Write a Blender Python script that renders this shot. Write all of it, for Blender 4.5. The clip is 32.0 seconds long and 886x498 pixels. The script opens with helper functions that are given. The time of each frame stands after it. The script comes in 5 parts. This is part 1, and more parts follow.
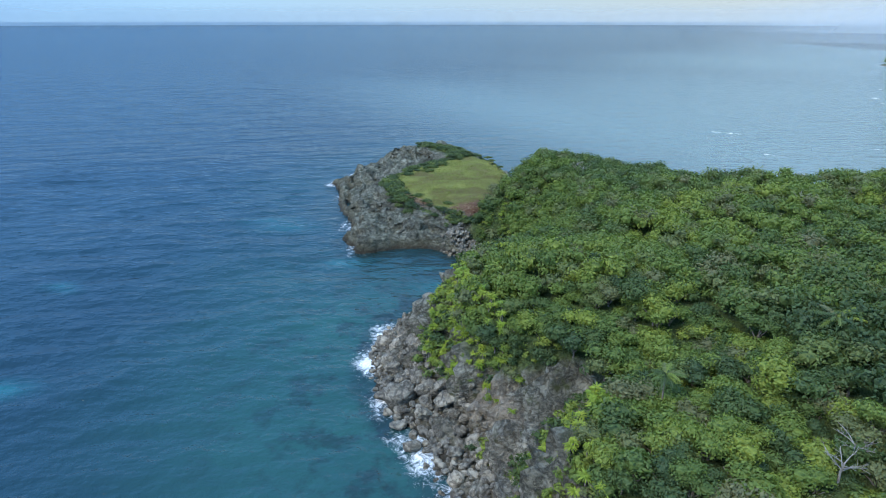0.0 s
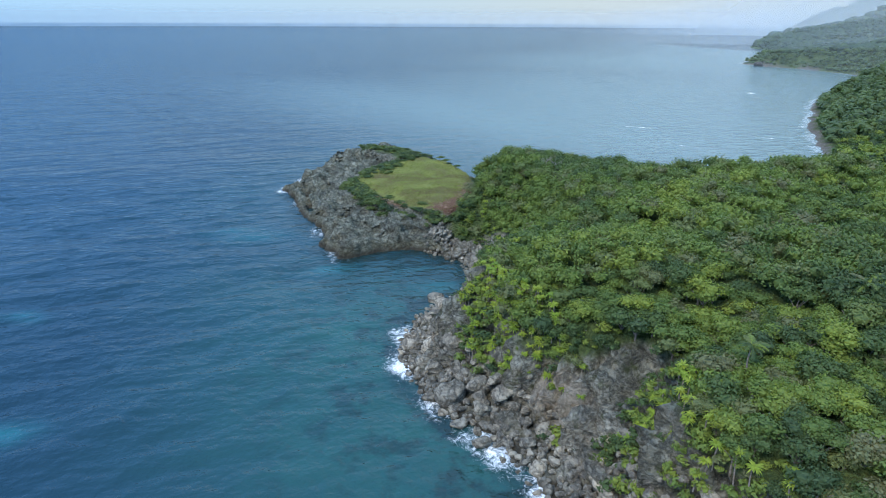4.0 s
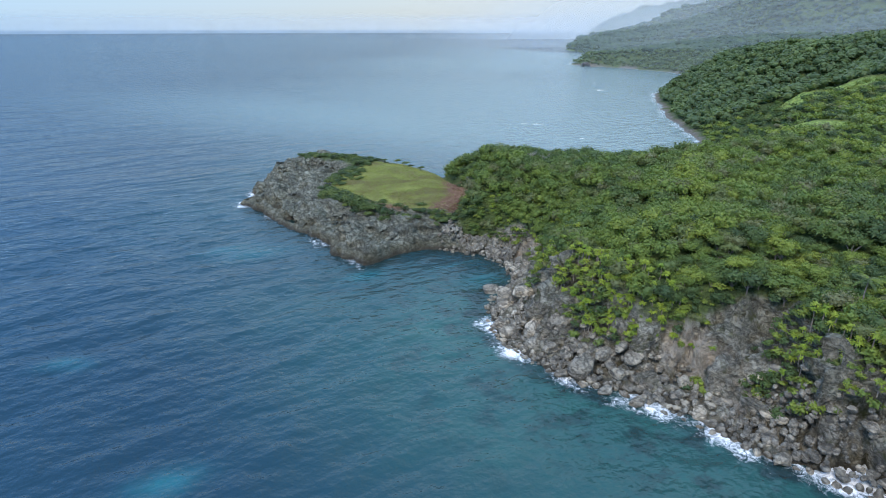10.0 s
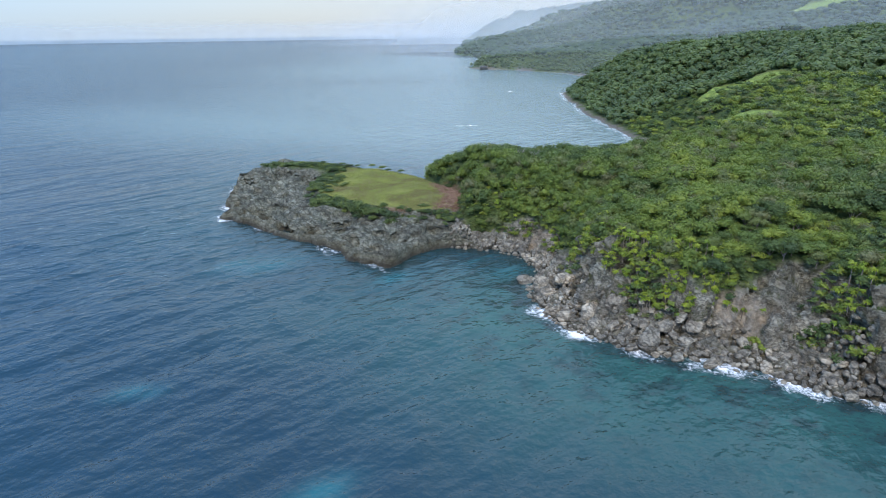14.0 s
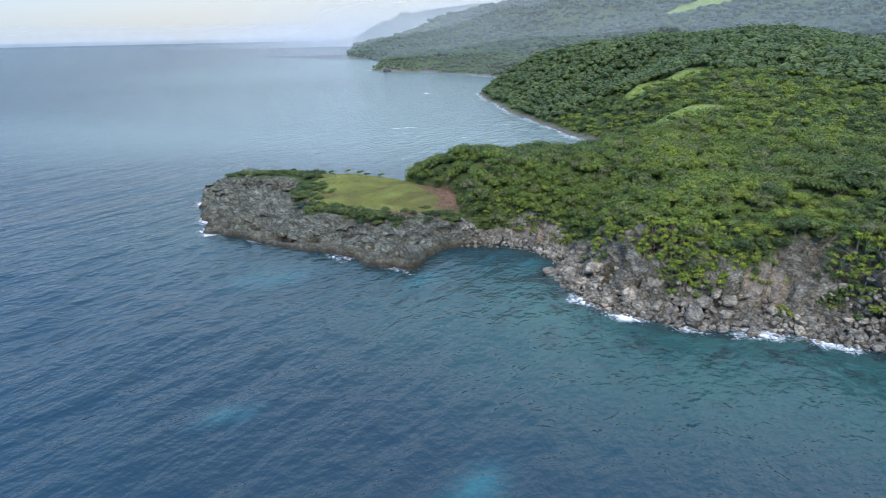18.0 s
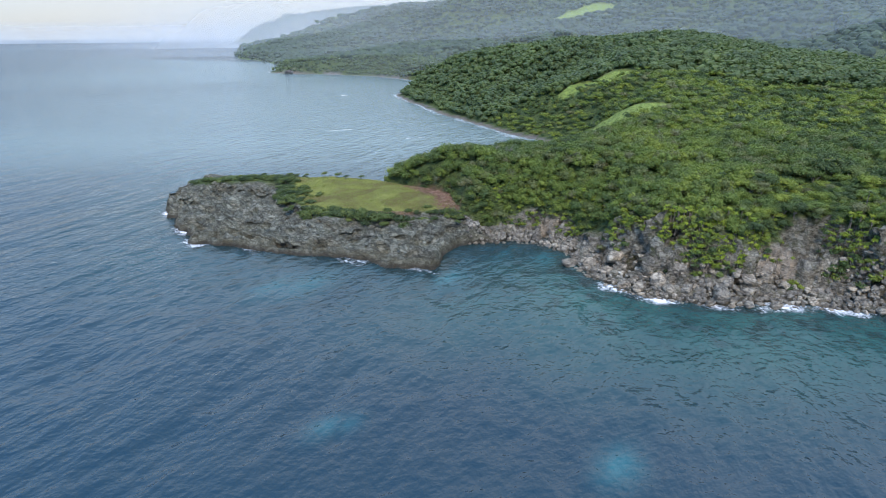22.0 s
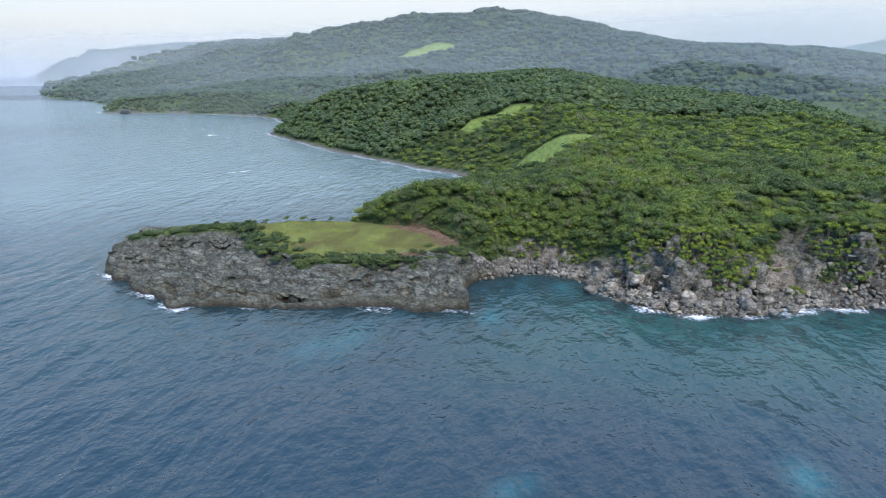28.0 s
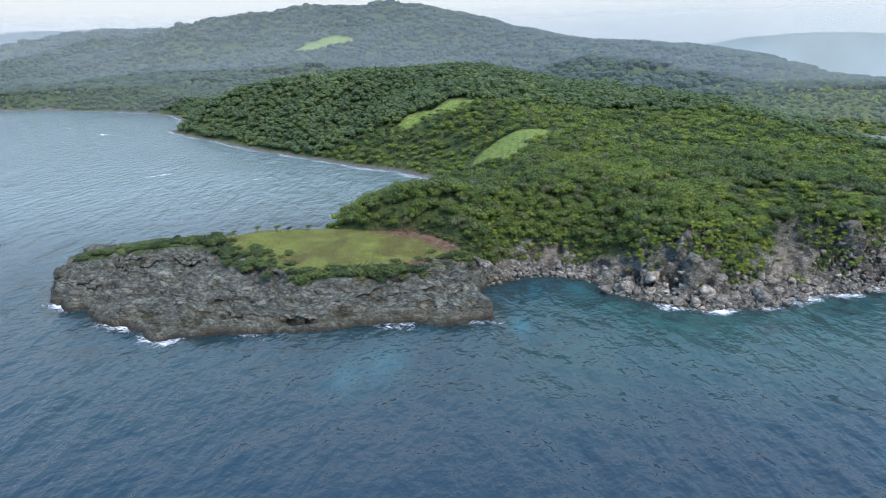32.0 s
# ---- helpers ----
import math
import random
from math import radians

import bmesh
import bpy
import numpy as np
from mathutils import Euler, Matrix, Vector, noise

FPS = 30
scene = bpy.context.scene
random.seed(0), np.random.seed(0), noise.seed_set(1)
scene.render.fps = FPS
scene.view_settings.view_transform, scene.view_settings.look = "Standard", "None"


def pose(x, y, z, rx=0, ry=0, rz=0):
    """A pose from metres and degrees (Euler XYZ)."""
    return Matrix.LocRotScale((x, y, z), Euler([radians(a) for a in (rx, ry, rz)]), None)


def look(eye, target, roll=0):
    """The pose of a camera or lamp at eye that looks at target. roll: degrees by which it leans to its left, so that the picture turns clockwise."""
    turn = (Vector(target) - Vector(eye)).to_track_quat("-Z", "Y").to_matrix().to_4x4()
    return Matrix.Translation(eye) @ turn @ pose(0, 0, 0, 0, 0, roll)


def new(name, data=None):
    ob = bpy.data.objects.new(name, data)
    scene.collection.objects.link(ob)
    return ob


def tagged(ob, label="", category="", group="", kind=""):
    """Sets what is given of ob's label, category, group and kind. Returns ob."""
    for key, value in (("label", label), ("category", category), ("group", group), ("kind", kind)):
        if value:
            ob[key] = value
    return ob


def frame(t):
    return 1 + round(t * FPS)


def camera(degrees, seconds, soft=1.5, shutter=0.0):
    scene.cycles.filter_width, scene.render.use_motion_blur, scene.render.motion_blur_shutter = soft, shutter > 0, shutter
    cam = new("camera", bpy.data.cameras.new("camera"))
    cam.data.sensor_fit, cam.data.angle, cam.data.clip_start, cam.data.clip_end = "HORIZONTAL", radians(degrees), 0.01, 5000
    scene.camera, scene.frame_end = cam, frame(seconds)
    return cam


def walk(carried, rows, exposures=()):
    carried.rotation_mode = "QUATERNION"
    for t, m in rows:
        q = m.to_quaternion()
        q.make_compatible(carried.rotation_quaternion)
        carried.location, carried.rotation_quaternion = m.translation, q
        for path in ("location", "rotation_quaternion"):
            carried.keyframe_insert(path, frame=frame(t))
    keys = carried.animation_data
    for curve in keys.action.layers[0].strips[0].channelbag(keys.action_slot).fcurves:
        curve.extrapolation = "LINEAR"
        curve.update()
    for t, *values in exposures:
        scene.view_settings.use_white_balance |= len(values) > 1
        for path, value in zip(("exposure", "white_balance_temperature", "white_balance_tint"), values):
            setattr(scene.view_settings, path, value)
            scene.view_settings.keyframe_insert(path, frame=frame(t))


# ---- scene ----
cam = camera(72.4, 32.0, soft=1.0)
METRES, EYE, TILT, LEAN, TURN = 260.0, 59.5, -20.85, 0.0, 0.0
ROWS = [
    (0.0, 0.0, 0.0, 0.0, 0.0, 0.0, -0.0),
    (0.5, -0.0071, 0.0001, -0.0001, -0.28, -0.02, 0.13),
    (1.0, -0.016, 0.0005, -0.0002, -2.64, 0.0, 0.95),
    (1.5, -0.0265, 0.0009, -0.0002, -4.17, -0.01, 1.47),
    (2.0, -0.0382, 0.0014, -0.0, -5.33, -0.04, 1.86),
    (2.5, -0.0507, 0.0023, -0.0003, -6.45, -0.02, 2.2),
    (3.0, -0.0638, 0.0029, 0.0003, -7.57, -0.13, 2.7),
    (3.5, -0.0776, 0.0041, 0.0004, -8.7, -0.14, 3.1),
    (5.5, -0.1373, 0.0103, 0.0024, -13.59, -0.28, 4.9),
    (6.0, -0.1525, 0.0124, 0.0032, -14.85, -0.36, 5.39),
    (6.5, -0.1679, 0.0148, 0.0041, -16.12, -0.46, 5.89),
    (7.0, -0.183, 0.0175, 0.0055, -17.39, -0.6, 6.44),
    (7.5, -0.199, 0.0207, 0.0062, -18.72, -0.67, 6.84),
    (8.0, -0.2145, 0.0241, 0.0075, -20.02, -0.83, 7.31),
    (8.5, -0.23, 0.028, 0.0087, -21.32, -0.93, 7.77),
    (9.0, -0.2454, 0.0321, 0.0103, -22.62, -1.07, 8.25),
    (9.5, -0.261, 0.0366, 0.0119, -23.93, -1.23, 8.74),
    (10.0, -0.2764, 0.0415, 0.0134, -25.22, -1.37, 9.23),
    (10.5, -0.2917, 0.0467, 0.015, -26.52, -1.55, 9.73),
    (11.0, -0.3069, 0.0524, 0.0164, -27.82, -1.71, 10.18),
    (11.5, -0.3219, 0.0584, 0.0181, -29.09, -1.86, 10.7),
    (12.0, -0.337, 0.0647, 0.0204, -30.38, -2.03, 11.22),
    (12.5, -0.3518, 0.0712, 0.0227, -31.67, -2.21, 11.72),
    (13.0, -0.3664, 0.0779, 0.0256, -32.97, -2.42, 12.25),
    (13.5, -0.381, 0.0851, 0.0285, -34.28, -2.62, 12.7),
    (14.0, -0.3952, 0.0925, 0.0317, -35.59, -2.88, 13.19),
    (14.5, -0.409, 0.1002, 0.0349, -36.87, -3.13, 13.66),
    (16.5, -0.4632, 0.1343, 0.0501, -42.08, -4.36, 15.15),
    (17.0, -0.4753, 0.144, 0.0547, -43.42, -4.7, 15.58),
    (17.5, -0.4872, 0.154, 0.0593, -44.76, -5.06, 15.99),
    (18.0, -0.4989, 0.1641, 0.0636, -46.09, -5.4, 16.35),
    (18.5, -0.511, 0.1749, 0.0673, -47.42, -5.71, 16.58),
    (19.0, -0.5227, 0.1865, 0.0704, -48.77, -6.04, 16.7),
    (19.5, -0.5336, 0.1983, 0.0749, -50.14, -6.41, 16.96),
    (20.0, -0.5439, 0.2104, 0.0793, -51.52, -6.78, 17.21),
    (20.5, -0.5539, 0.2228, 0.0841, -52.86, -7.16, 17.43),
    (21.0, -0.5634, 0.2354, 0.0889, -54.23, -7.56, 17.65),
    (21.5, -0.5723, 0.2483, 0.0938, -55.61, -7.97, 17.87),
    (22.0, -0.5808, 0.2614, 0.0989, -56.99, -8.4, 18.07),
    (22.5, -0.5886, 0.2746, 0.1038, -58.36, -8.83, 18.31),
    (23.0, -0.5962, 0.2886, 0.1091, -59.77, -9.26, 18.51),
    (23.5, -0.6031, 0.3026, 0.1143, -61.15, -9.69, 18.7),
    (24.0, -0.6095, 0.3167, 0.1197, -62.55, -10.14, 18.92),
    (24.5, -0.6155, 0.3309, 0.1249, -63.94, -10.58, 19.11),
    (25.0, -0.6209, 0.3453, 0.1303, -65.36, -10.94, 19.35),
    (25.5, -0.6256, 0.3598, 0.1356, -66.75, -11.01, 19.56),
    (27.5, -0.6357, 0.4199, 0.1576, -72.27, -10.68, 20.1),
    (28.0, -0.6352, 0.4352, 0.1631, -73.65, -10.66, 20.23),
    (28.5, -0.6343, 0.4504, 0.1688, -75.02, -11.05, 20.34),
    (29.0, -0.6325, 0.4654, 0.1744, -76.37, -11.6, 20.42),
    (29.5, -0.6305, 0.4805, 0.1802, -77.76, -12.16, 20.49),
    (30.0, -0.6278, 0.4955, 0.1859, -79.15, -12.72, 20.54),
    (30.5, -0.6245, 0.5104, 0.1915, -80.55, -13.32, 20.59),
    (31.0, -0.6207, 0.5252, 0.197, -81.95, -13.92, 20.62),
    (31.5, -0.6166, 0.54, 0.2024, -83.36, -14.51, 20.64),
    (32.0, -0.6124, 0.5545, 0.208, -84.73, -15.05, 20.65),
]
EXPOSURES = [(0.0, 0.34, 6500, 10), (6.0, 0.36, 6650, 12), (13.0, 0.42, 6950, 16), (20.0, 0.48, 7150, 19), (32.0, 0.47, 7150, 20)]
walk(cam, [(t, pose(0, 0, EYE, TILT, LEAN, TURN) @ pose(METRES * x, METRES * y, METRES * z, 90 + pitch, roll, yaw)) for t, x, y, z, yaw, pitch, roll in ROWS], EXPOSURES)

# ---- sky and sun: a bright day under thin high cloud ----
SUN_AZ, SUN_EL = 235.0, 52.0          # degrees clockwise from +y, degrees up
world = bpy.data.worlds.new("sky")
scene.world = world
world.use_nodes = True
wn, wl = world.node_tree.nodes, world.node_tree.links
wn.clear()
sky = wn.new("ShaderNodeTexSky")
sky.sky_type = "NISHITA"
sky.sun_disc = False
sky.sun_elevation, sky.sun_rotation = radians(SUN_EL), radians(SUN_AZ)
sky.air_density, sky.dust_density, sky.ozone_density = 1.0, 1.5, 2.0
clear = wn.new("ShaderNodeBackground")
clear.inputs["Strength"].default_value = 0.10
cloud = wn.new("ShaderNodeBackground")
cloud.inputs["Strength"].default_value = 1.0
# thin high cloud: bluer away from the sun's side, whiter towards it, with soft streaks
tc = wn.new("ShaderNodeTexCoord")
sepw = wn.new("ShaderNodeVectorMath")
sepw.operation = "DOT_PRODUCT"
sepw.inputs[1].default_value = (0.99, 0.09, -0.45)
mp = wn.new("ShaderNodeMapping")
mp.inputs["Scale"].default_value = (1.0, 1.0, 5.0)
cn = wn.new("ShaderNodeTexNoise")
cn.inputs["Scale"].default_value, cn.inputs["Detail"].default_value = 1.7, 5.0
add = wn.new("ShaderNodeMath")
add.operation = "MULTIPLY_ADD"
add.inputs[1].default_value = 0.31
add2 = wn.new("ShaderNodeMath")
add2.operation = "MULTIPLY_ADD"
add2.inputs[1].default_value, add2.inputs[2].default_value = 0.03, 0.475
cr = wn.new("ShaderNodeValToRGB")
cr.color_ramp.elements[0].position, cr.color_ramp.elements[0].color = 0.34, (0.15, 0.44, 0.98, 1)
cr.color_ramp.elements[1].position, cr.color_ramp.elements[1].color = 0.78, (0.55, 0.655, 0.695, 1)
mid_tone = cr.color_ramp.elements.new(0.52)
mid_tone.color = (0.38, 0.67, 0.98, 1)
wmix = wn.new("ShaderNodeMixShader")
wmix.inputs[0].default_value = 0.85
wout = wn.new("ShaderNodeOutputWorld")
wl.new(tc.outputs["Generated"], mp.inputs["Vector"])
wl.new(tc.outputs["Generated"], sepw.inputs[0])
wl.new(mp.outputs[0], cn.inputs["Vector"])
wl.new(cn.outputs["Fac"], add2.inputs[0])
wl.new(sepw.outputs["Value"], add.inputs[0])
wl.new(add2.outputs[0], add.inputs[2])
# the veil is brightest high up on its white side
zup = wn.new("ShaderNodeSeparateXYZ")
glow = wn.new("ShaderNodeMath")
glow.operation, glow.use_clamp = "MULTIPLY", True
glow.inputs[1].default_value = 2.2
side = wn.new("ShaderNodeMapRange")
side.inputs["From Min"].default_value, side.inputs["From Max"].default_value = 0.1, 0.8
both = wn.new("ShaderNodeMath")
both.operation = "MULTIPLY"
lift = wn.new("ShaderNodeMath")
lift.operation = "MULTIPLY_ADD"
lift.inputs[1].default_value = 0.62
wl.new(tc.outputs["Generated"], zup.inputs[0])
wl.new(zup.outputs["Z"], glow.inputs[0])
# paler towards the horizon all round
pale = wn.new("ShaderNodeMath")
pale.operation = "MULTIPLY_ADD"
pale.inputs[1].default_value = -0.19
shift = wn.new("ShaderNodeMath")
shift.operation, shift.inputs[1].default_value = "ADD", 0.155
low_sky = wn.new("ShaderNodeMath")
low_sky.operation, low_sky.use_clamp, low_sky.inputs[1].default_value = "MULTIPLY", True, 7.0
wl.new(zup.outputs["Z"], low_sky.inputs[0])
wl.new(add.outputs[0], shift.inputs[0])
wl.new(low_sky.outputs[0], pale.inputs[0])
wl.new(shift.outputs[0], pale.inputs[2])
wl.new(pale.outputs[0], cr.inputs["Fac"])
wl.new(sepw.outputs["Value"], side.inputs["Value"])
wl.new(glow.outputs[0], both.inputs[0])
wl.new(side.outputs[0], both.inputs[1])
top = wn.new("ShaderNodeMath")
top.operation = "MULTIPLY_ADD"
top.inputs[1].default_value, top.inputs[2].default_value = 0.55, 0.89
wl.new(glow.outputs[0], top.inputs[0])
wl.new(top.outputs[0], lift.inputs[2])
wl.new(both.outputs[0], lift.inputs[0])
wl.new(lift.outputs[0], cloud.inputs["Strength"])
wl.new(cr.outputs["Color"], cloud.inputs["Color"])
wl.new(sky.outputs[0], clear.inputs["Color"])
wl.new(clear.outputs[0], wmix.inputs[1])
wl.new(cloud.outputs[0], wmix.inputs[2])
wl.new(wmix.outputs[0], wout.inputs["Surface"])

sun_data = bpy.data.lights.new("sun", "SUN")
sun_data.energy, sun_data.angle, sun_data.color = 2.8, radians(32), (1.0, 0.95, 0.87)
sun = new("sun", sun_data)
sun_dir = Vector((math.sin(radians(SUN_AZ)) * math.cos(radians(SUN_EL)), math.cos(radians(SUN_AZ)) * math.cos(radians(SUN_EL)), math.sin(radians(SUN_EL))))
sun.matrix_world = look(sun_dir * 500, (0, 0, 0))

# ---- numbers that all of the place shares ----
rng = np.random.default_rng(7)


def hash3(i, j, k):
    n = (i * 374761393 + j * 668265263 + k * 2147483647 + 1013904223) & 0xFFFFFFFF
    n = ((n ^ (n >> 13)) * 1274126177) & 0xFFFFFFFF
    n = ((n ^ (n >> 16)) * 2246822519) & 0xFFFFFFFF
    return ((n ^ (n >> 15)) & 0xFFFFFF) / 16777215.0


def vnoise(x, y, z):
    """Smooth value noise, 0 to 1, of arrays."""
    x, y, z = np.broadcast_arrays(np.asarray(x, float), np.asarray(y, float), np.asarray(z, float))
    xi, yi, zi = np.floor(x).astype(np.int64), np.floor(y).astype(np.int64), np.floor(z).astype(np.int64)
    u, v, w = x - xi, y - yi, z - zi
    u, v, w = u * u * (3 - 2 * u), v * v * (3 - 2 * v), w * w * (3 - 2 * w)
    out = 0
    for a in (0, 1):
        for b in (0, 1):
            for c in (0, 1):
                out = out + hash3(xi + a, yi + b, zi + c) * (u if a else 1 - u) * (v if b else 1 - v) * (w if c else 1 - w)
    return out


def fbm(x, y, z=0.0, octaves=4, ridged=False):
    """Layered noise, about -1 to 1 (ridged: 0 to 1)."""
    s, amp, tot = 0, 1.0, 0.0
    for o in range(octaves):
        f = 2.03 ** o
        n = vnoise(x * f + 17.3 * o, y * f - 9.1 * o, np.asarray(z) * f + 5.7 * o) * 2 - 1
        s, tot, amp = s + amp * ((1 - abs(n)) if ridged else n), tot + amp, amp * 0.5
    return s / tot


def sstep(a, b, x):
    t = np.clip((np.asarray(x, float) - a) / (b - a), 0, 1)
    return t * t * (3 - 2 * t)


def line_dist(x, y, pts, closed=False):
    """Distance to a polyline, and the place along it (index and fraction)."""
    best, where = np.full(x.shape, 1e12), np.zeros(x.shape)
    n = len(pts)
    for i in range(n if closed else n - 1):
        ax, ay = pts[i][:2]
        bx, by = pts[(i + 1) % n][:2]
        dx, dy = bx - ax, by - ay
        t = np.clip(((x - ax) * dx + (y - ay) * dy) / (dx * dx + dy * dy), 0, 1)
        d = (x - ax - t * dx) ** 2 + (y - ay - t * dy) ** 2
        m = d < best
        best, where = np.where(m, d, best), np.where(m, i + t, where)
    return np.sqrt(best), where


def inside(x, y, pts):
    r = np.zeros(x.shape, bool)
    for i in range(len(pts)):
        ax, ay = pts[i]
        bx, by = pts[i - 1]
        r ^= ((ay > y) != (by > y)) & (x < (bx - ax) * (y - ay) / (by - ay + 1e-12) + ax)
    return r


def signed(x, y, pts):
    d, _ = line_dist(x, y, pts, True)
    return np.where(inside(x, y, pts), d, -d)


# ---- materials ----
def material(name):
    m = bpy.data.materials.new(name)
    m.use_nodes = True
    n, l = m.node_tree.nodes, m.node_tree.links
    return m, n, l, n["Principled BSDF"]


def ramp(n, stops):
    r = n.new("ShaderNodeValToRGB")
    e = r.color_ramp.elements
    while len(e) < len(stops):
        e.new(0.5)
    for el, (p, c) in zip(e, stops):
        el.position, el.color = p, (*c, 1)
    return r


def noise_tex(n, l, scale, detail=4.0, rough=0.55, vec=None, dist=0.0):
    t = n.new("ShaderNodeTexNoise")
    t.inputs["Scale"].default_value, t.inputs["Detail"].default_value = scale, detail
    t.inputs["Roughness"].default_value, t.inputs["Distortion"].default_value = rough, dist
    if vec is not None:
        l.new(vec, t.inputs["Vector"])
    return t


def mathn(n, l, op, a, b=None, clamp=False):
    m = n.new("ShaderNodeMath")
    m.operation, m.use_clamp = op, clamp
    for i, v in enumerate((a, b)):
        if v is None:
            continue
        if isinstance(v, (int, float)):
            m.inputs[i].default_value = v
        else:
            l.new(v, m.inputs[i])
    return m.outputs[0]


def mixc(n, l, fac, a, b, mode="MIX"):
    m = n.new("ShaderNodeMix")
    m.data_type, m.blend_type = "RGBA", mode
    for i, v in ((0, fac), (6, a), (7, b)):
        if isinstance(v, (int, float)):
            m.inputs[i].default_value = v
        elif isinstance(v, tuple):
            m.inputs[i].default_value = (*v, 1)
        else:
            l.new(v, m.inputs[i])
    return m.outputs[2]


def attr(n, name):
    a = n.new("ShaderNodeAttribute")
    a.attribute_name = name
    return a.outputs["Fac"]


def bump(n, l, height, strength, distance, before=None):
    b = n.new("ShaderNodeBump")
    b.inputs["Strength"].default_value, b.inputs["Distance"].default_value = strength, distance
    l.new(height, b.inputs["Height"])
    if before is not None:
        l.new(before, b.inputs["Normal"])
    return b.outputs[0]


def rock_colour(n, l, pos):
    """Weathered limestone: grey, with pale scars, dark pits and ochre stain."""
    beds = n.new("ShaderNodeMapping")
    beds.vector_type = "TEXTURE"
    beds.inputs["Rotation"].default_value, beds.inputs["Scale"].default_value = (0, 0, radians(-8)), (1.0, 1.5, 0.8)
    l.new(pos, beds.inputs["Vector"])
    pos = beds.outputs[0]
    big = noise_tex(n, l, 0.22, 5, 0.6, pos)
    fine = noise_tex(n, l, 1.9, 8, 0.7, pos, 0.4)
    c = ramp(n, [(0.34, (0.148, 0.134, 0.115)), (0.45, (0.285, 0.258, 0.221)), (0.55, (0.41, 0.372, 0.318)), (0.67, (0.585, 0.528, 0.45))])
    l.new(mathn(n, l, "ADD", mathn(n, l, "MULTIPLY", big.outputs["Fac"], 0.66), mathn(n, l, "MULTIPLY", fine.outputs["Fac"], 0.34)), c.inputs["Fac"])
    stain = noise_tex(n, l, 0.13, 4, 0.6, pos)
    sr = ramp(n, [(0.56, (0, 0, 0)), (0.72, (1, 1, 1))])
    l.new(stain.outputs["Fac"], sr.inputs["Fac"])
    col = mixc(n, l, mathn(n, l, "MULTIPLY", sr.outputs["Color"], 0.35), c.outputs["Color"], (0.25, 0.195, 0.13))
    seam = noise_tex(n, l, 0.55, 8, 0.66, pos, 0.3)
    pr = ramp(n, [(0.0, (1, 1, 1)), (0.035, (0.35, 0.35, 0.35)), (0.09, (0, 0, 0))])
    l.new(mathn(n, l, "ABSOLUTE", mathn(n, l, "SUBTRACT", seam.outputs["Fac"], 0.5)), pr.inputs["Fac"])
    col = mixc(n, l, mathn(n, l, "MULTIPLY", pr.outputs["Color"], 0.6), col, (0.03, 0.029, 0.027))
    warp = n.new("ShaderNodeVectorMath")
    warp.operation = "MULTIPLY_ADD"
    warp.inputs[1].default_value = (2.4, 2.4, 2.4)
    l.new(noise_tex(n, l, 0.7, 4, 0.6, pos).outputs["Color"], warp.inputs[0])
    l.new(pos, warp.inputs[2])
    joint = n.new("ShaderNodeTexVoronoi")
    joint.feature = "DISTANCE_TO_EDGE"
    joint.inputs["Scale"].default_value = 0.3
    l.new(warp.outputs[0], joint.inputs["Vector"])
    jr = ramp(n, [(0.0, (1, 1, 1)), (0.05, (0.4, 0.4, 0.4)), (0.12, (0, 0, 0))])
    l.new(joint.outputs["Distance"], jr.inputs["Fac"])
    col = mixc(n, l, mathn(n, l, "MULTIPLY", jr.outputs["Color"], 0.5), col, (0.05, 0.045, 0.038))
    # thin beds, a little tilted, weathered out as dark lines
    lay = n.new("ShaderNodeMapping")
    lay.vector_type = "TEXTURE"
    lay.inputs["Rotation"].default_value, lay.inputs["Scale"].default_value = (radians(4), radians(-7), 0), (9.0, 12.0, 0.75)
    l.new(pos, lay.inputs["Vector"])
    strata = noise_tex(n, l, 1.0, 5, 0.62, lay.outputs[0], 0.25)
    lr = ramp(n, [(0.36, (1, 1, 1)), (0.47, (0.15, 0.15, 0.15)), (0.56, (0, 0, 0))])
    l.new(strata.outputs["Fac"], lr.inputs["Fac"])
    col = mixc(n, l, mathn(n, l, "MULTIPLY", lr.outputs["Color"], 0.42), col, (0.06, 0.055, 0.048))
    fine_h = mathn(n, l, "ADD", fine.outputs["Fac"], mathn(n, l, "MULTIPLY", strata.outputs["Fac"], 0.8))
    height = mathn(n, l, "SUBTRACT", fine_h, mathn(n, l, "MULTIPLY", mathn(n, l, "ADD", pr.outputs["Color"], jr.outputs["Color"]), 0.35))
    return col, height


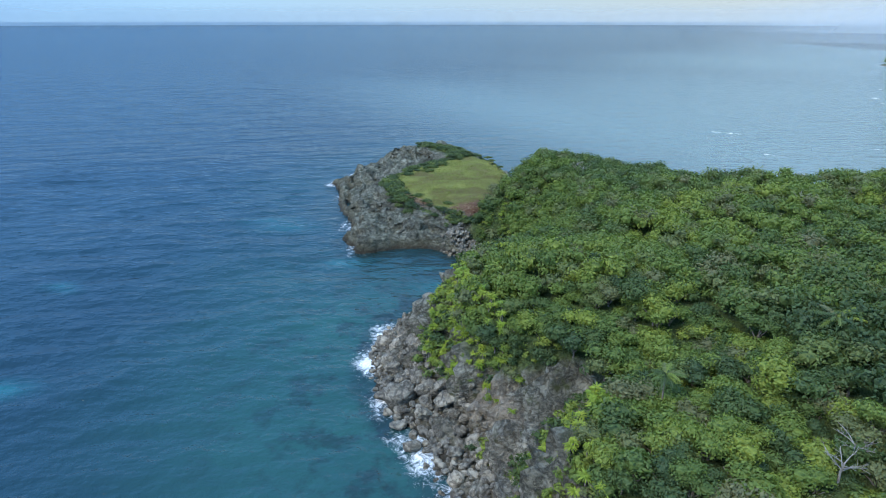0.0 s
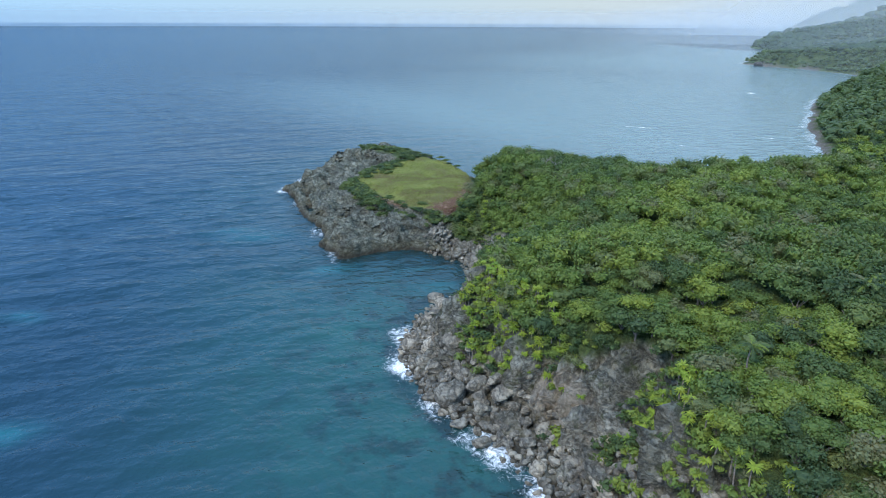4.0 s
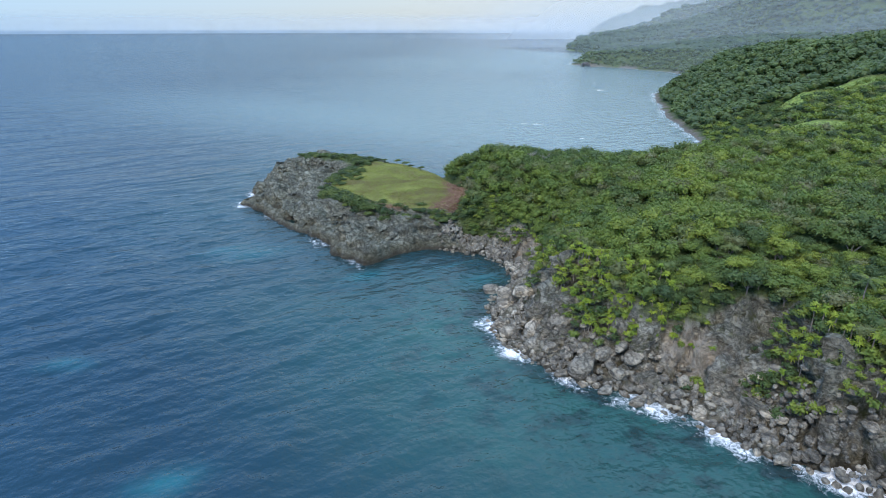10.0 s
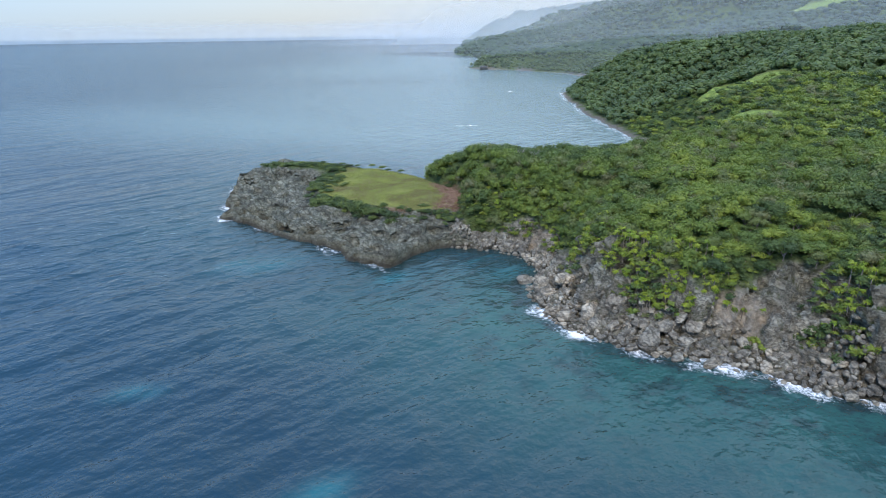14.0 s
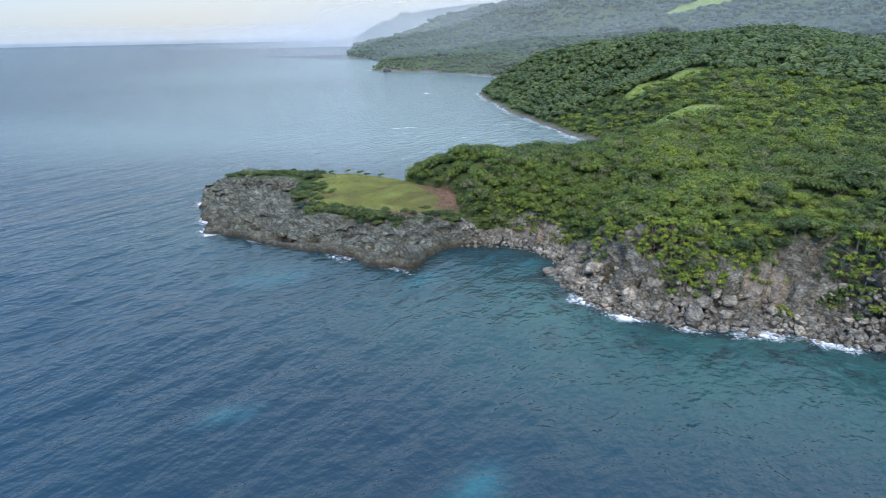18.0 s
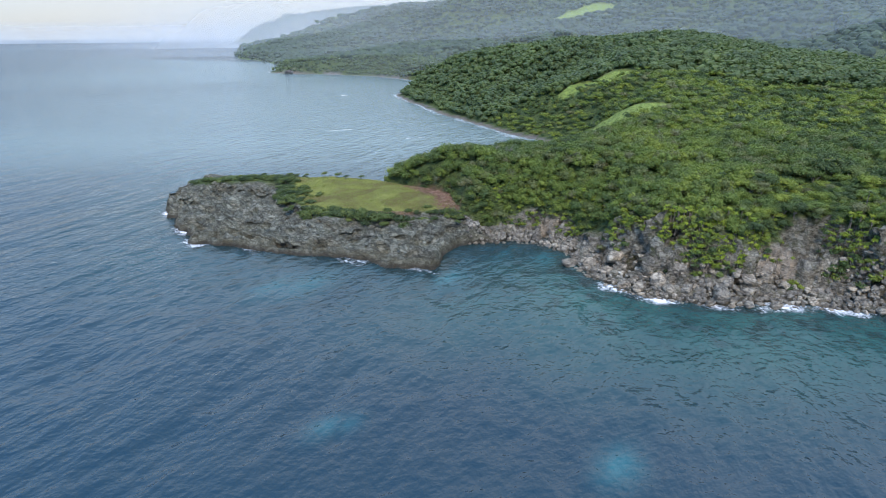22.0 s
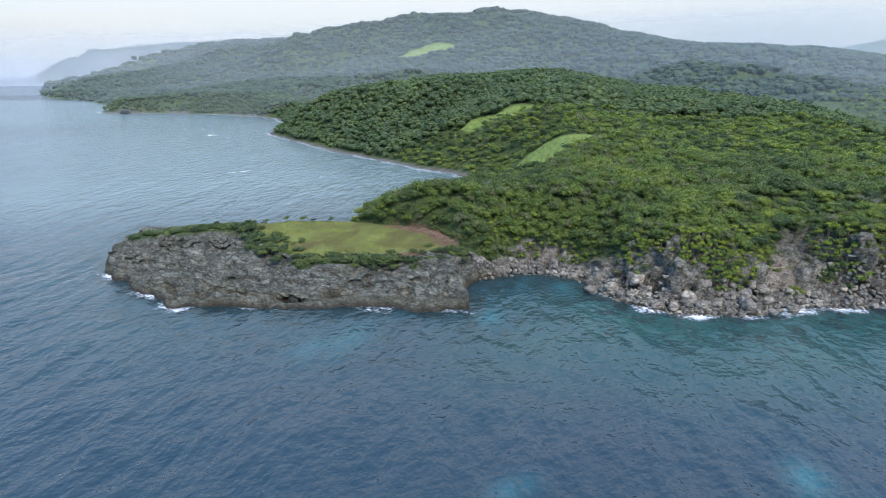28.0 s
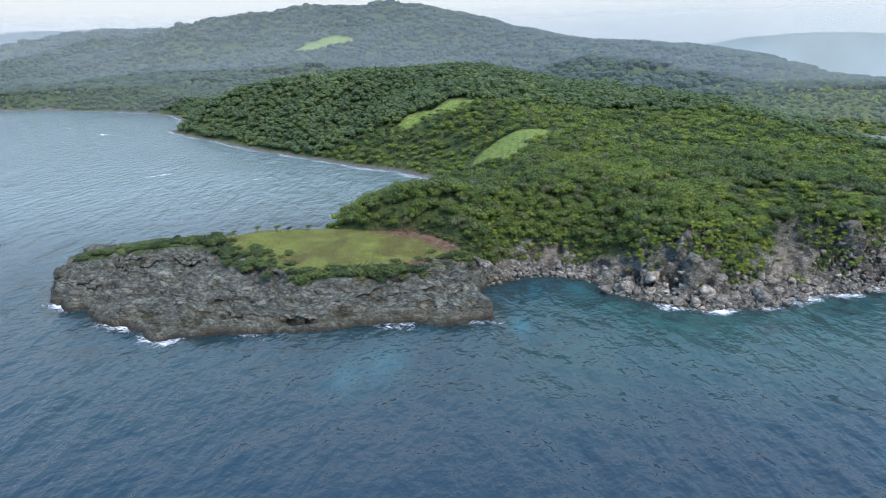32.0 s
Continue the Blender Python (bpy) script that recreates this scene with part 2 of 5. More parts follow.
def make_rock():
    m, n, l, p = material("limestone")
    g = n.new("ShaderNodeNewGeometry")
    oi = n.new("ShaderNodeObjectInfo")
    col, height = rock_colour(n, l, g.outputs["Position"])
    sep = n.new("ShaderNodeSeparateXYZ")
    l.new(g.outputs["Position"], sep.inputs[0])
    wob = noise_tex(n, l, 0.5, 3, 0.5, g.outputs["Position"])
    zz = mathn(n, l, "ADD", sep.outputs["Z"], mathn(n, l, "MULTIPLY", wob.outputs["Fac"], -2.2))
    wet = ramp(n, [(0.0, (1, 1, 1)), (0.45, (0, 0, 0))])
    l.new(mathn(n, l, "MULTIPLY", mathn(n, l, "ADD", zz, 1.2), 0.5), wet.inputs["Fac"])
    col = mixc(n, l, mathn(n, l, "MULTIPLY", wet.outputs["Color"], 0.75), col, (0.075, 0.058, 0.036))
    hue = ramp(n, [(0.0, (0.92, 0.95, 0.89)), (0.5, (1.26, 1.27, 1.15)), (1.0, (1.62, 1.58, 1.4))])
    l.new(oi.outputs["Random"], hue.inputs["Fac"])
    col = mixc(n, l, 1.0, col, hue.outputs["Color"], "MULTIPLY")
    l.new(col, p.inputs["Base Color"])
    p.inputs["Roughness"].default_value = 0.85
    l.new(bump(n, l, height, 1.0, 0.7), p.inputs["Normal"])
    return m


def make_ground():
    """Rock, meadow, beach, felled brush and forest floor, laid out by the sheet's own attributes."""
    m, n, l, p = material("ground")
    g = n.new("ShaderNodeNewGeometry")
    pos = g.outputs["Position"]
    rock, height = rock_colour(n, l, pos)
    rock = mixc(n, l, 1.0, rock, (0.97, 1.03, 0.97), "MULTIPLY")
    sep = n.new("ShaderNodeSeparateXYZ")
    l.new(pos, sep.inputs[0])
    wob = noise_tex(n, l, 0.45, 4, 0.6, pos)
    zz = mathn(n, l, "ADD", sep.outputs["Z"], mathn(n, l, "MULTIPLY", wob.outputs["Fac"], -2.6))
    wet = ramp(n, [(0.0, (1, 1, 1)), (0.5, (0, 0, 0))])
    l.new(mathn(n, l, "MULTIPLY", mathn(n, l, "ADD", zz, 1.1), 0.4), wet.inputs["Fac"])
    film = mathn(n, l, "MULTIPLY", attr(n, "film"), mathn(n, l, "ADD", mathn(n, l, "MULTIPLY", wob.outputs["Fac"], 0.8), 0.35), True)
    rock = mixc(n, l, film, rock, mixc(n, l, 1.0, rock, (0.58, 0.65, 0.62), "MULTIPLY"))
    tide = ramp(n, [(0.0, (1, 1, 1)), (0.5, (0.8, 0.8, 0.8)), (1.0, (0, 0, 0))])
    l.new(mathn(n, l, "MULTIPLY", mathn(n, l, "ADD", zz, 1.1), 0.36), tide.inputs["Fac"])
    rock = mixc(n, l, mathn(n, l, "MULTIPLY", tide.outputs["Color"], 0.4), rock, (0.15, 0.135, 0.075))
    rock = mixc(n, l, mathn(n, l, "MULTIPLY", wet.outputs["Color"], 0.85), rock, (0.045, 0.038, 0.028))
    moss = noise_tex(n, l, 0.33, 5, 0.65, pos)
    mr = ramp(n, [(0.55, (0, 0, 0)), (0.68, (1, 1, 1))])
    l.new(moss.outputs["Fac"], mr.inputs["Fac"])
    rock = mixc(n, l, mathn(n, l, "MULTIPLY", mr.outputs["Color"], attr(n, "moss")), rock, (0.075, 0.085, 0.035))
    floor_n = noise_tex(n, l, 0.6, 6, 0.65, pos)
    fl = ramp(n, [(0.35, (0.05, 0.08, 0.028)), (0.5, (0.08, 0.12, 0.036)), (0.65, (0.11, 0.15, 0.044))])
    l.new(floor_n.outputs["Fac"], fl.inputs["Fac"])
    gn = noise_tex(n, l, 0.11, 6, 0.6, pos, 0.5)
    gf = noise_tex(n, l, 1.4, 5, 0.7, pos)
    gr = ramp(n, [(0.38, (0.19, 0.155, 0.06)), (0.47, (0.20, 0.205, 0.055)), (0.55, (0.235, 0.255, 0.06)), (0.64, (0.285, 0.305, 0.075))])
    l.new(mathn(n, l, "ADD", mathn(n, l, "MULTIPLY", gn.outputs["Fac"], 0.62), mathn(n, l, "MULTIPLY", gf.outputs["Fac"], 0.38)), gr.inputs["Fac"])
    grass = mixc(n, l, attr(n, "dry"), gr.outputs["Color"], (0.14, 0.105, 0.04))
    lr = ramp(n, [(0.38, (0.13, 0.19, 0.048)), (0.5, (0.225, 0.315, 0.068)), (0.62, (0.31, 0.39, 0.088))])
    l.new(floor_n.outputs["Fac"], lr.inputs["Fac"])
    grass = mixc(n, l, attr(n, "lush"), grass, lr.outputs["Color"])
    col = mixc(n, l, attr(n, "grass"), fl.outputs["Color"], grass)
    bn = noise_tex(n, l, 2.2, 6, 0.75, pos)
    br = ramp(n, [(0.35, (0.11, 0.055, 0.035)), (0.55, (0.24, 0.13, 0.085)), (0.7, (0.33, 0.22, 0.15))])
    l.new(bn.outputs["Fac"], br.inputs["Fac"])
    col = mixc(n, l, attr(n, "brush"), col, br.outputs["Color"])
    sn = noise_tex(n, l, 0.9, 6, 0.7, pos)
    sr = ramp(n, [(0.3, (0.10, 0.088, 0.074)), (0.7, (0.25, 0.228, 0.195))])
    l.new(sn.outputs["Fac"], sr.inputs["Fac"])
    col = mixc(n, l, attr(n, "beach"), col, sr.outputs["Color"])
    rock = mixc(n, l, mathn(n, l, "MULTIPLY", attr(n, "scar"), sn.outputs["Fac"]), rock, (0.52, 0.45, 0.36))
    col = mixc(n, l, attr(n, "rock"), col, rock)
    l.new(col, p.inputs["Base Color"])
    p.inputs["Roughness"].default_value = 0.9
    p.inputs["Specular IOR Level"].default_value = 0.25
    l.new(bump(n, l, height, 1.0, 0.9), p.inputs["Normal"])
    return m


def make_leaf(name, stops, gloss=0.5):
    """Leaves: each tree has its own green, each leaf is a little off it."""
    m, n, l, p = material(name)
    g = n.new("ShaderNodeNewGeometry")
    oi = n.new("ShaderNodeObjectInfo")
    tint = mathn(n, l, "FRACT", mathn(n, l, "ADD", attr(n, "tint"), oi.outputs["Random"]))
    c = ramp(n, stops)
    l.new(tint, c.inputs["Fac"])
    leaf = ramp(n, [(0.0, (0.8, 0.82, 0.84)), (0.5, (1.0, 1.0, 1.0)), (1.0, (1.24, 1.22, 1.16))])
    l.new(g.outputs["Random Per Island"], leaf.inputs["Fac"])
    col = mixc(n, l, 1.0, c.outputs["Color"], leaf.outputs["Color"], "MULTIPLY")
    l.new(col, p.inputs["Base Color"])
    p.inputs["Roughness"].default_value = gloss
    p.inputs["Specular IOR Level"].default_value = 0.22
    tr = n.new("ShaderNodeBsdfTranslucent")
    l.new(mixc(n, l, 1.0, col, (1.1, 1.25, 0.6), "MULTIPLY"), tr.inputs["Color"])
    mx = n.new("ShaderNodeMixShader")
    mx.inputs[0].default_value = 0.26
    l.new(p.outputs[0], mx.inputs[1])
    l.new(tr.outputs[0], mx.inputs[2])
    l.new(mx.outputs[0], n["Material Output"].inputs["Surface"])
    return m


def make_bark():
    m, n, l, p = material("bark")
    g = n.new("ShaderNodeNewGeometry")
    t = noise_tex(n, l, 3.0, 5, 0.6, g.outputs["Position"])
    c = ramp(n, [(0.3, (0.09, 0.075, 0.06)), (0.7, (0.28, 0.25, 0.21))])
    l.new(t.outputs["Fac"], c.inputs["Fac"])
    l.new(c.outputs["Color"], p.inputs["Base Color"])
    p.inputs["Roughness"].default_value = 0.9
    return m


def make_sea():
    """Wind-ruffled sea: deep blue, turquoise over sand, brown-green over reef, white where it breaks, with the cliff's
    reflection painted dark inshore.
    """
    m, n, l, p = material("sea_water")
    g = n.new("ShaderNodeNewGeometry")
    pos = g.outputs["Position"]
    deep = noise_tex(n, l, 0.006, 4, 0.55, pos)
    dc = ramp(n, [(0.35, (0.009, 0.029, 0.046)), (0.65, (0.011, 0.039, 0.059))])
    l.new(deep.outputs["Fac"], dc.inputs["Fac"])
    sh = noise_tex(n, l, 0.05, 5, 0.6, pos)
    shallow = mathn(n, l, "MULTIPLY", attr(n, "shallow"), mathn(n, l, "ADD", mathn(n, l, "MULTIPLY", sh.outputs["Fac"], 1.4), 0.3), True)
    col = mixc(n, l, shallow, dc.outputs["Color"], (0.021, 0.088, 0.079))
    reef_and_mirror = noise_tex(n, l, 0.15, 6, 0.66, pos)
    rr = ramp(n, [(0.5, (0, 0, 0)), (0.62, (1, 1, 1))])
    l.new(reef_and_mirror.outputs["Fac"], rr.inputs["Fac"])
    # the cliff's dark reflection along the shore, painted into the water's colour
    cliff_mirror = mathn(n, l, "SUBTRACT", attr(n, "reef_and_mirror"), 0.95, True)
    patch = mathn(n, l, "MULTIPLY", mathn(n, l, "MULTIPLY", rr.outputs["Color"], attr(n, "reef_and_mirror")), 0.8)
    col = mixc(n, l, mathn(n, l, "ADD", patch, cliff_mirror, True), col, (0.013, 0.033, 0.036))
    sandn = noise_tex(n, l, 0.22, 4, 0.6, pos)
    sand = mathn(n, l, "MULTIPLY", attr(n, "sand"), mathn(n, l, "MULTIPLY", sandn.outputs["Fac"], 1.7), True)
    col = mixc(n, l, sand, col, (0.018, 0.165, 0.19))
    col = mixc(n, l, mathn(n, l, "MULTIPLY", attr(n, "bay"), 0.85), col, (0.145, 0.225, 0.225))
    fn = noise_tex(n, l, 0.62, 9, 0.76, pos, 1.4)
    fo = mathn(n, l, "ADD", attr(n, "foam"), mathn(n, l, "SUBTRACT", mathn(n, l, "MULTIPLY", fn.outputs["Fac"], 2.2), 1.78))
    fr = ramp(n, [(0.0, (0, 0, 0)), (0.15, (0.16, 0.16, 0.16)), (0.5, (1, 1, 1))])
    l.new(fo, fr.inputs["Fac"])
    col = mixc(n, l, fr.outputs["Color"], col, (0.78, 0.82, 0.84))
    b2 = None
    for turn, long, scale, tall, far_only in WAVES:
        mp = n.new("ShaderNodeMapping")
        mp.vector_type = "TEXTURE"
        mp.inputs["Rotation"].default_value = (0, 0, radians(turn))
        mp.inputs["Scale"].default_value = (long, 1.0, 1.0)
        l.new(pos, mp.inputs["Vector"])
        swell = noise_tex(n, l, scale, 2.5, 0.45, mp.outputs[0]).outputs["Fac"]
        if far_only:
            swell = mathn(n, l, "MULTIPLY", mathn(n, l, "SUBTRACT", swell, 0.5), attr(n, "open"))
        b2 = bump(n, l, swell, 1.0, tall, b2)
    n.remove(p)
    body, gloss, mx = n.new("ShaderNodeBsdfDiffuse"), n.new("ShaderNodeBsdfGlossy"), n.new("ShaderNodeMixShader")
    l.new(col, body.inputs["Color"])
    gloss.inputs["Roughness"].default_value = 0.13
    fres = n.new("ShaderNodeFresnel")
    fres.inputs["IOR"].default_value = 1.33
    for nd in (body, gloss, fres):
        l.new(b2, nd.inputs["Normal"])
    dull = mathn(n, l, "SUBTRACT", 1.0, fr.outputs["Color"], True)
    l.new(mathn(n, l, "MULTIPLY", mathn(n, l, "MULTIPLY", mathn(n, l, "SUBTRACT", 1.0, mathn(n, l, "POWER", 0.14, fres.outputs[0])), 0.76), dull), mx.inputs[0])
    l.new(body.outputs[0], mx.inputs[1]), l.new(gloss.outputs[0], mx.inputs[2])
    l.new(mx.outputs[0], n["Material Output"].inputs["Surface"])
    return m


# ripples and far seas: bearing of the crests, their length to width, waves a metre, height, and whether the near swell already has them
WAVES = [(8, 2.8, 0.055, 2.2, True), (13, 3.0, 0.13, 1.7, True), (2, 2.4, 0.28, 0.85, False), (-40, 1.4, 0.6, 0.27, False), (15, 1.3, 1.0, 0.18, False), (-40, 1.2, 2.0, 0.06, False)]
ROCK, GROUND, BARK, SEA = make_rock(), make_ground(), make_bark(), make_sea()
LEAF = make_leaf("forest_leaf", [(0.0, (0.053, 0.088, 0.037)), (0.25, (0.076, 0.119, 0.039)), (0.42, (0.103, 0.157, 0.041)), (0.5, (0.145, 0.153, 0.078)), (0.58, (0.118, 0.174, 0.041)), (0.8, (0.138, 0.194, 0.043)), (1.0, (0.2, 0.25, 0.047))])
FAR_LEAF = make_leaf("mountain_leaf", [(0.0, (0.036, 0.06, 0.034)), (0.5, (0.05, 0.082, 0.042)), (1.0, (0.066, 0.102, 0.046))])
SHRUB_LEAF = make_leaf("shrub_leaf", [(0.0, (0.04, 0.068, 0.03)), (0.4, (0.062, 0.098, 0.036)), (0.75, (0.09, 0.13, 0.04)), (1.0, (0.14, 0.175, 0.05))])
SLOPE_LEAF = make_leaf("slope_leaf", [(0.0, (0.062, 0.1, 0.046)), (0.5, (0.086, 0.13, 0.05)), (1.0, (0.112, 0.16, 0.053))])
PALM_LEAF = make_leaf("palm_leaf", [(0.0, (0.2, 0.29, 0.037)), (0.5, (0.28, 0.345, 0.05)), (1.0, (0.16, 0.255, 0.04))], 0.45)


def make_haze_sheet(name, amount):
    """Distance haze painted on a sheet: mostly clear, thinning upwards and to the ends."""
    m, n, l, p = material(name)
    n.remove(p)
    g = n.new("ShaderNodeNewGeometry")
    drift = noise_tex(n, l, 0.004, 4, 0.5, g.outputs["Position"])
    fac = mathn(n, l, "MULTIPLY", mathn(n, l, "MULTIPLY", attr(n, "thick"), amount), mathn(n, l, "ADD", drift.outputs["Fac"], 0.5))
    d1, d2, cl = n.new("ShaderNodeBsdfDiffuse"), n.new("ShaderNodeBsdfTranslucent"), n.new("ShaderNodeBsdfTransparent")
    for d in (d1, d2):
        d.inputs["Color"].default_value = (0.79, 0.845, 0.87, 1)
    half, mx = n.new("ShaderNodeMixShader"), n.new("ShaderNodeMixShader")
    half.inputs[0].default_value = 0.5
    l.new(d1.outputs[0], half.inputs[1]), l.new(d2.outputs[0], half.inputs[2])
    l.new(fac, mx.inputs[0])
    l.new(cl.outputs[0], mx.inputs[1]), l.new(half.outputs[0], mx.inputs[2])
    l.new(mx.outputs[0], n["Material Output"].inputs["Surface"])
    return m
# ---- the plan: coast, clearing, meadows, crests ----
COAST_WEST = [(-23, 266), (-29, 256), (-35, 240), (-42, 226), (-37, 212), (-35.5, 199), (-31, 185), (-27.5, 172), (-27, 162), (-23.5, 154),
              (-13, 156.5), (-8.5, 159.5), (0, 156), (7, 146), (9, 137), (5, 126), (-3, 121), (-9, 113), (-13, 102), (-11, 88), (-5, 77), (0, 66), (3.5, 56), (6.5, 47), (11, 39), (20, 22)]
COAST_EAST = [(-14, 275), (0, 273), (13, 261), (22, 244), (28, 226), (35, 214), (44, 214), (56, 211), (72, 203), (88, 191), (104, 186), (122, 186), (140, 190), (152, 187), (165, 191), (182, 211), (194, 234),
              (212, 257), (256, 318), (317, 389), (365, 442), (385, 452), (430, 462), (490, 500), (548, 540), (595, 640), (602, 740), (582, 815), (600, 872), (640, 890), (720, 960), (800, 1060),
              (915, 1213), (1000, 1400), (1300, 1750), (1800, 2200), (2258, 2682), (2300, 2900), (2700, 3300), (3300, 3900), (5200, 3900)]
COAST_SOUTH = [(5200, -3600), (900, -3600), (300, -800), (130, -220), (66, -45), (38, 0)]
COAST = COAST_WEST[::-1] + COAST_EAST + COAST_SOUTH
CLEARING = [(10, 238), (19, 225), (22.5, 205), (21, 186), (17, 172), (6, 163), (-3, 170.5), (-11, 179), (-16.5, 190), (-17.5, 203), (-11, 216), (-2, 226), (5, 232)]
MEADOW_SPUR = [(107, 150), (112, 137), (122, 129), (134, 127), (141, 133), (140, 150), (136, 164), (127, 171), (117, 164)]
MEADOW_SLOPE = [(222, 221), (219, 208), (220, 192), (219, 178), (222, 167), (230, 168), (235, 182), (234, 200), (230, 216)]
MEADOW_FAR = [(1000, 525), (1030, 480), (1090, 445), (1165, 450), (1175, 490), (1120, 540), (1050, 560)]
MEADOW_EAST = [(905, 62), (930, 25), (960, -15), (985, -15), (960, 30), (930, 62)]
LAGOON = [(256, -72), (292, -82), (330, -104), (356, -134), (330, -150), (280, -122)]
MARSH = [(380, -90), (560, -170), (760, -230), (760, -420), (420, -330), (330, -180)]
# crests: x, y, height, then the half-width of the flat top and the reach of the slope
CRESTS = [
    ([(45, 10, 16.5), (45, 60, 18.5), (50, 100, 20.5), (55, 126, 21), (46, 143, 19.5), (37, 156, 18.5)], 26, 55),
    ([(90, 95, 22), (128, 126, 29), (200, 138, 34), (280, 160, 43), (381, 178, 50)], 10, 85),
    ([(384, 420, 22), (389, 399, 30), (389, 345, 43), (398, 275, 50), (397, 224, 52), (381, 168, 50), (338, 101, 43), (270, 56, 37), (226, 45, 31), (150, 38, 23), (104, 9, 20)], 20, 105),
    ([(600, 760, 18), (700, 700, 30), (900, 640, 52), (1060, 520, 88), (1250, 440, 130)], 30, 260),
    ([(1620, 1230, 138), (1600, 1010, 148), (1560, 940, 146), (1500, 770, 179), (1500, 520, 199), (1530, 360, 206), (1390, 197, 160), (1290, 94, 132), (1180, -40, 104), (1050, -160, 93), (970, -260, 74), (880, -340, 43), (790, -400, 33)], 25, 420),
    ([(1010, 1180, 18), (1200, 1200, 60), (1380, 1170, 85), (1600, 1150, 116)], 30, 260),
    ([(1850, 2250, 30), (2050, 2150, 110), (2450, 2100, 165), (2900, 1900, 200)], 40, 560),
    ([(2270, 2690, 20), (2420, 2700, 75), (2560, 2700, 120), (2800, 2760, 150), (3300, 2700, 175)], 40, 520),
    ([(3300, -1500, 172), (3500, -900, 138), (3700, -500, 85)], 60, 900),
    ([(3000, -2400, 182), (3300, -1500, 172)], 60, 900),
]


def rise(x, y):
    """The sea's far reach, lifted towards the level of the eye to stand for the leagues beyond it."""
    r = np.hypot(x + 80, y - 80)
    return 37.0 * np.clip((r - 1500) / 3260, 0, 1.2) ** 1.4


def smin(a, b, k):
    h = np.clip(0.5 + 0.5 * (b - a) / k, 0, 1)
    return b + (a - b) * h - k * h * (1 - h)


def land(x, y):
    """Height of the bare ground, distance inland from the coast, distance into the clearing, and how far a place belongs to the headland."""
    d = signed(x, y, COAST) + fbm(x * 0.11, y * 0.11, 3.0, 3) * np.clip(1.6 + np.hypot(x, y - 120) * 0.006, 0, 14)
    d = d + 2.4 * fbm(x * 0.24, y * 0.24, 9.0, 3) * sstep(60, 40, x) * sstep(148, 158, y) * (y < 290)
    d = np.where(d > 0, d * np.interp(y, [46, 50, 55, 60, 66, 74, 81], [2.3, 1.9, 1.45, 1.02, 0.75, 0.78, 1.0]) ** sstep(60, 40, x), d)
    dc = signed(x, y, CLEARING)
    hills = 0
    for pts, flat, reach in CRESTS:
        r, w = line_dist(x, y, pts)
        zc = np.interp(w, range(len(pts)), [p[2] for p in pts])
        fold = fbm(x * 3.2 / reach, y * 3.2 / reach, reach * 0.1, 4) * 0.30
        h = zc * np.exp(-(np.maximum(r - flat, 0) / (reach * (1 + fold))) ** 2 * 1.2)
        if reach >= 260:                    # spurs and valleys down the big flanks
            h = h * (1 + (0.8 * (fbm(x / 260, y / 260, reach * 0.01, 4, True) - 0.72) + 0.3 * (fbm(x / 95, y / 95, 3.0, 2, True) - 0.7)) * (1 - np.exp(-(r / 120) ** 2)))
            h = np.minimum(h, zc)
        hills = hills + np.maximum(h, 0) ** 6
    hills = hills ** (1 / 6) * (1 + 0.06 * fbm(x / 90, y / 90, 1.0, 3))
    hills = hills - 12 * np.exp(-((x - 98) / 26) ** 2 - ((y - 158) / 17) ** 2)
    hills = hills - 3.2 * np.exp(-((x - 56) / 13) ** 2 - ((y - 178) / 14) ** 2) - 3.8 * np.exp(-((x - 16) / 14) ** 2 - ((y - 112) / 12) ** 2)
    hills = hills - 5.0 * np.exp(-((x - 29) / 8) ** 2 - ((y - 196) / 9) ** 2)
    hills = hills - 12 * np.exp(-((x - 182) / 40) ** 2 - ((y + 45) / 34) ** 2)
    low = 1.2 + np.clip(d, 0, 400) * 0.012 + 0.6 * fbm(x / 60, y / 60, 2.0, 3)
    # the coast's own shape: boulder foot and cliff on the west, soft in the cove and on the bay
    west = np.interp(d, [-40, -3, 0, 5, 6.6, 11.2, 14.5, 30, 60, 5000], [-12, -2, 0, 2.0, 3.4, 11.6, 15.6, 19, 40, 3000])
    cove = np.interp(d, [-40, -3, 0, 6, 7.6, 10.6, 20, 30, 60, 5000], [-12, -2, 0, 2.4, 3.6, 8.6, 15, 21, 45, 3000])
    bay = np.interp(d, [-40, -3, 0, 7, 12, 30, 80, 5000], [-12, -1.5, 0, 1.3, 4, 19, 52, 3000])
    wc = sstep(112, 122, y) * sstep(60, 40, x)
    wb = np.maximum(sstep(30, 60, x) * sstep(100, 150, y + x * 0.5), sstep(70, 110, x))
    shape = west * (1 - wc) + cove * wc
    shape = shape * (1 - wb) + bay * wb
    main = smin(np.maximum(hills, low), shape, 2.0)
    # gullies that run down to the bay
    run = (x - 182) * 0.62 + (y - 211) * 0.785
    main = main + 8.5 * (fbm(run / 26, d / 110, 5.0, 3, True) - 0.74) * sstep(9, 34, d) * sstep(150, 80, d) * sstep(150, 190, x) * sstep(480, 400, x)
    main = np.minimum(main, 9.2 + 0.9 * np.maximum(-dc, 0) + 200 * sstep(30, 60, -dc))
    # headland: a tilted slab under a flat clearing, and a low spine out to the point
    u = np.clip(d, 0, None) / (np.clip(d, 0, None) + np.maximum(-dc, 0) + 1e-6)
    power = np.interp(y, [150, 163, 178, 200, 225, 245], [0.28, 0.36, 0.7, 0.85, 0.62, 0.42])
    slab = 0.9 + 6.3 * u ** power + 0.9 * sstep(0.86, 0.97, u)
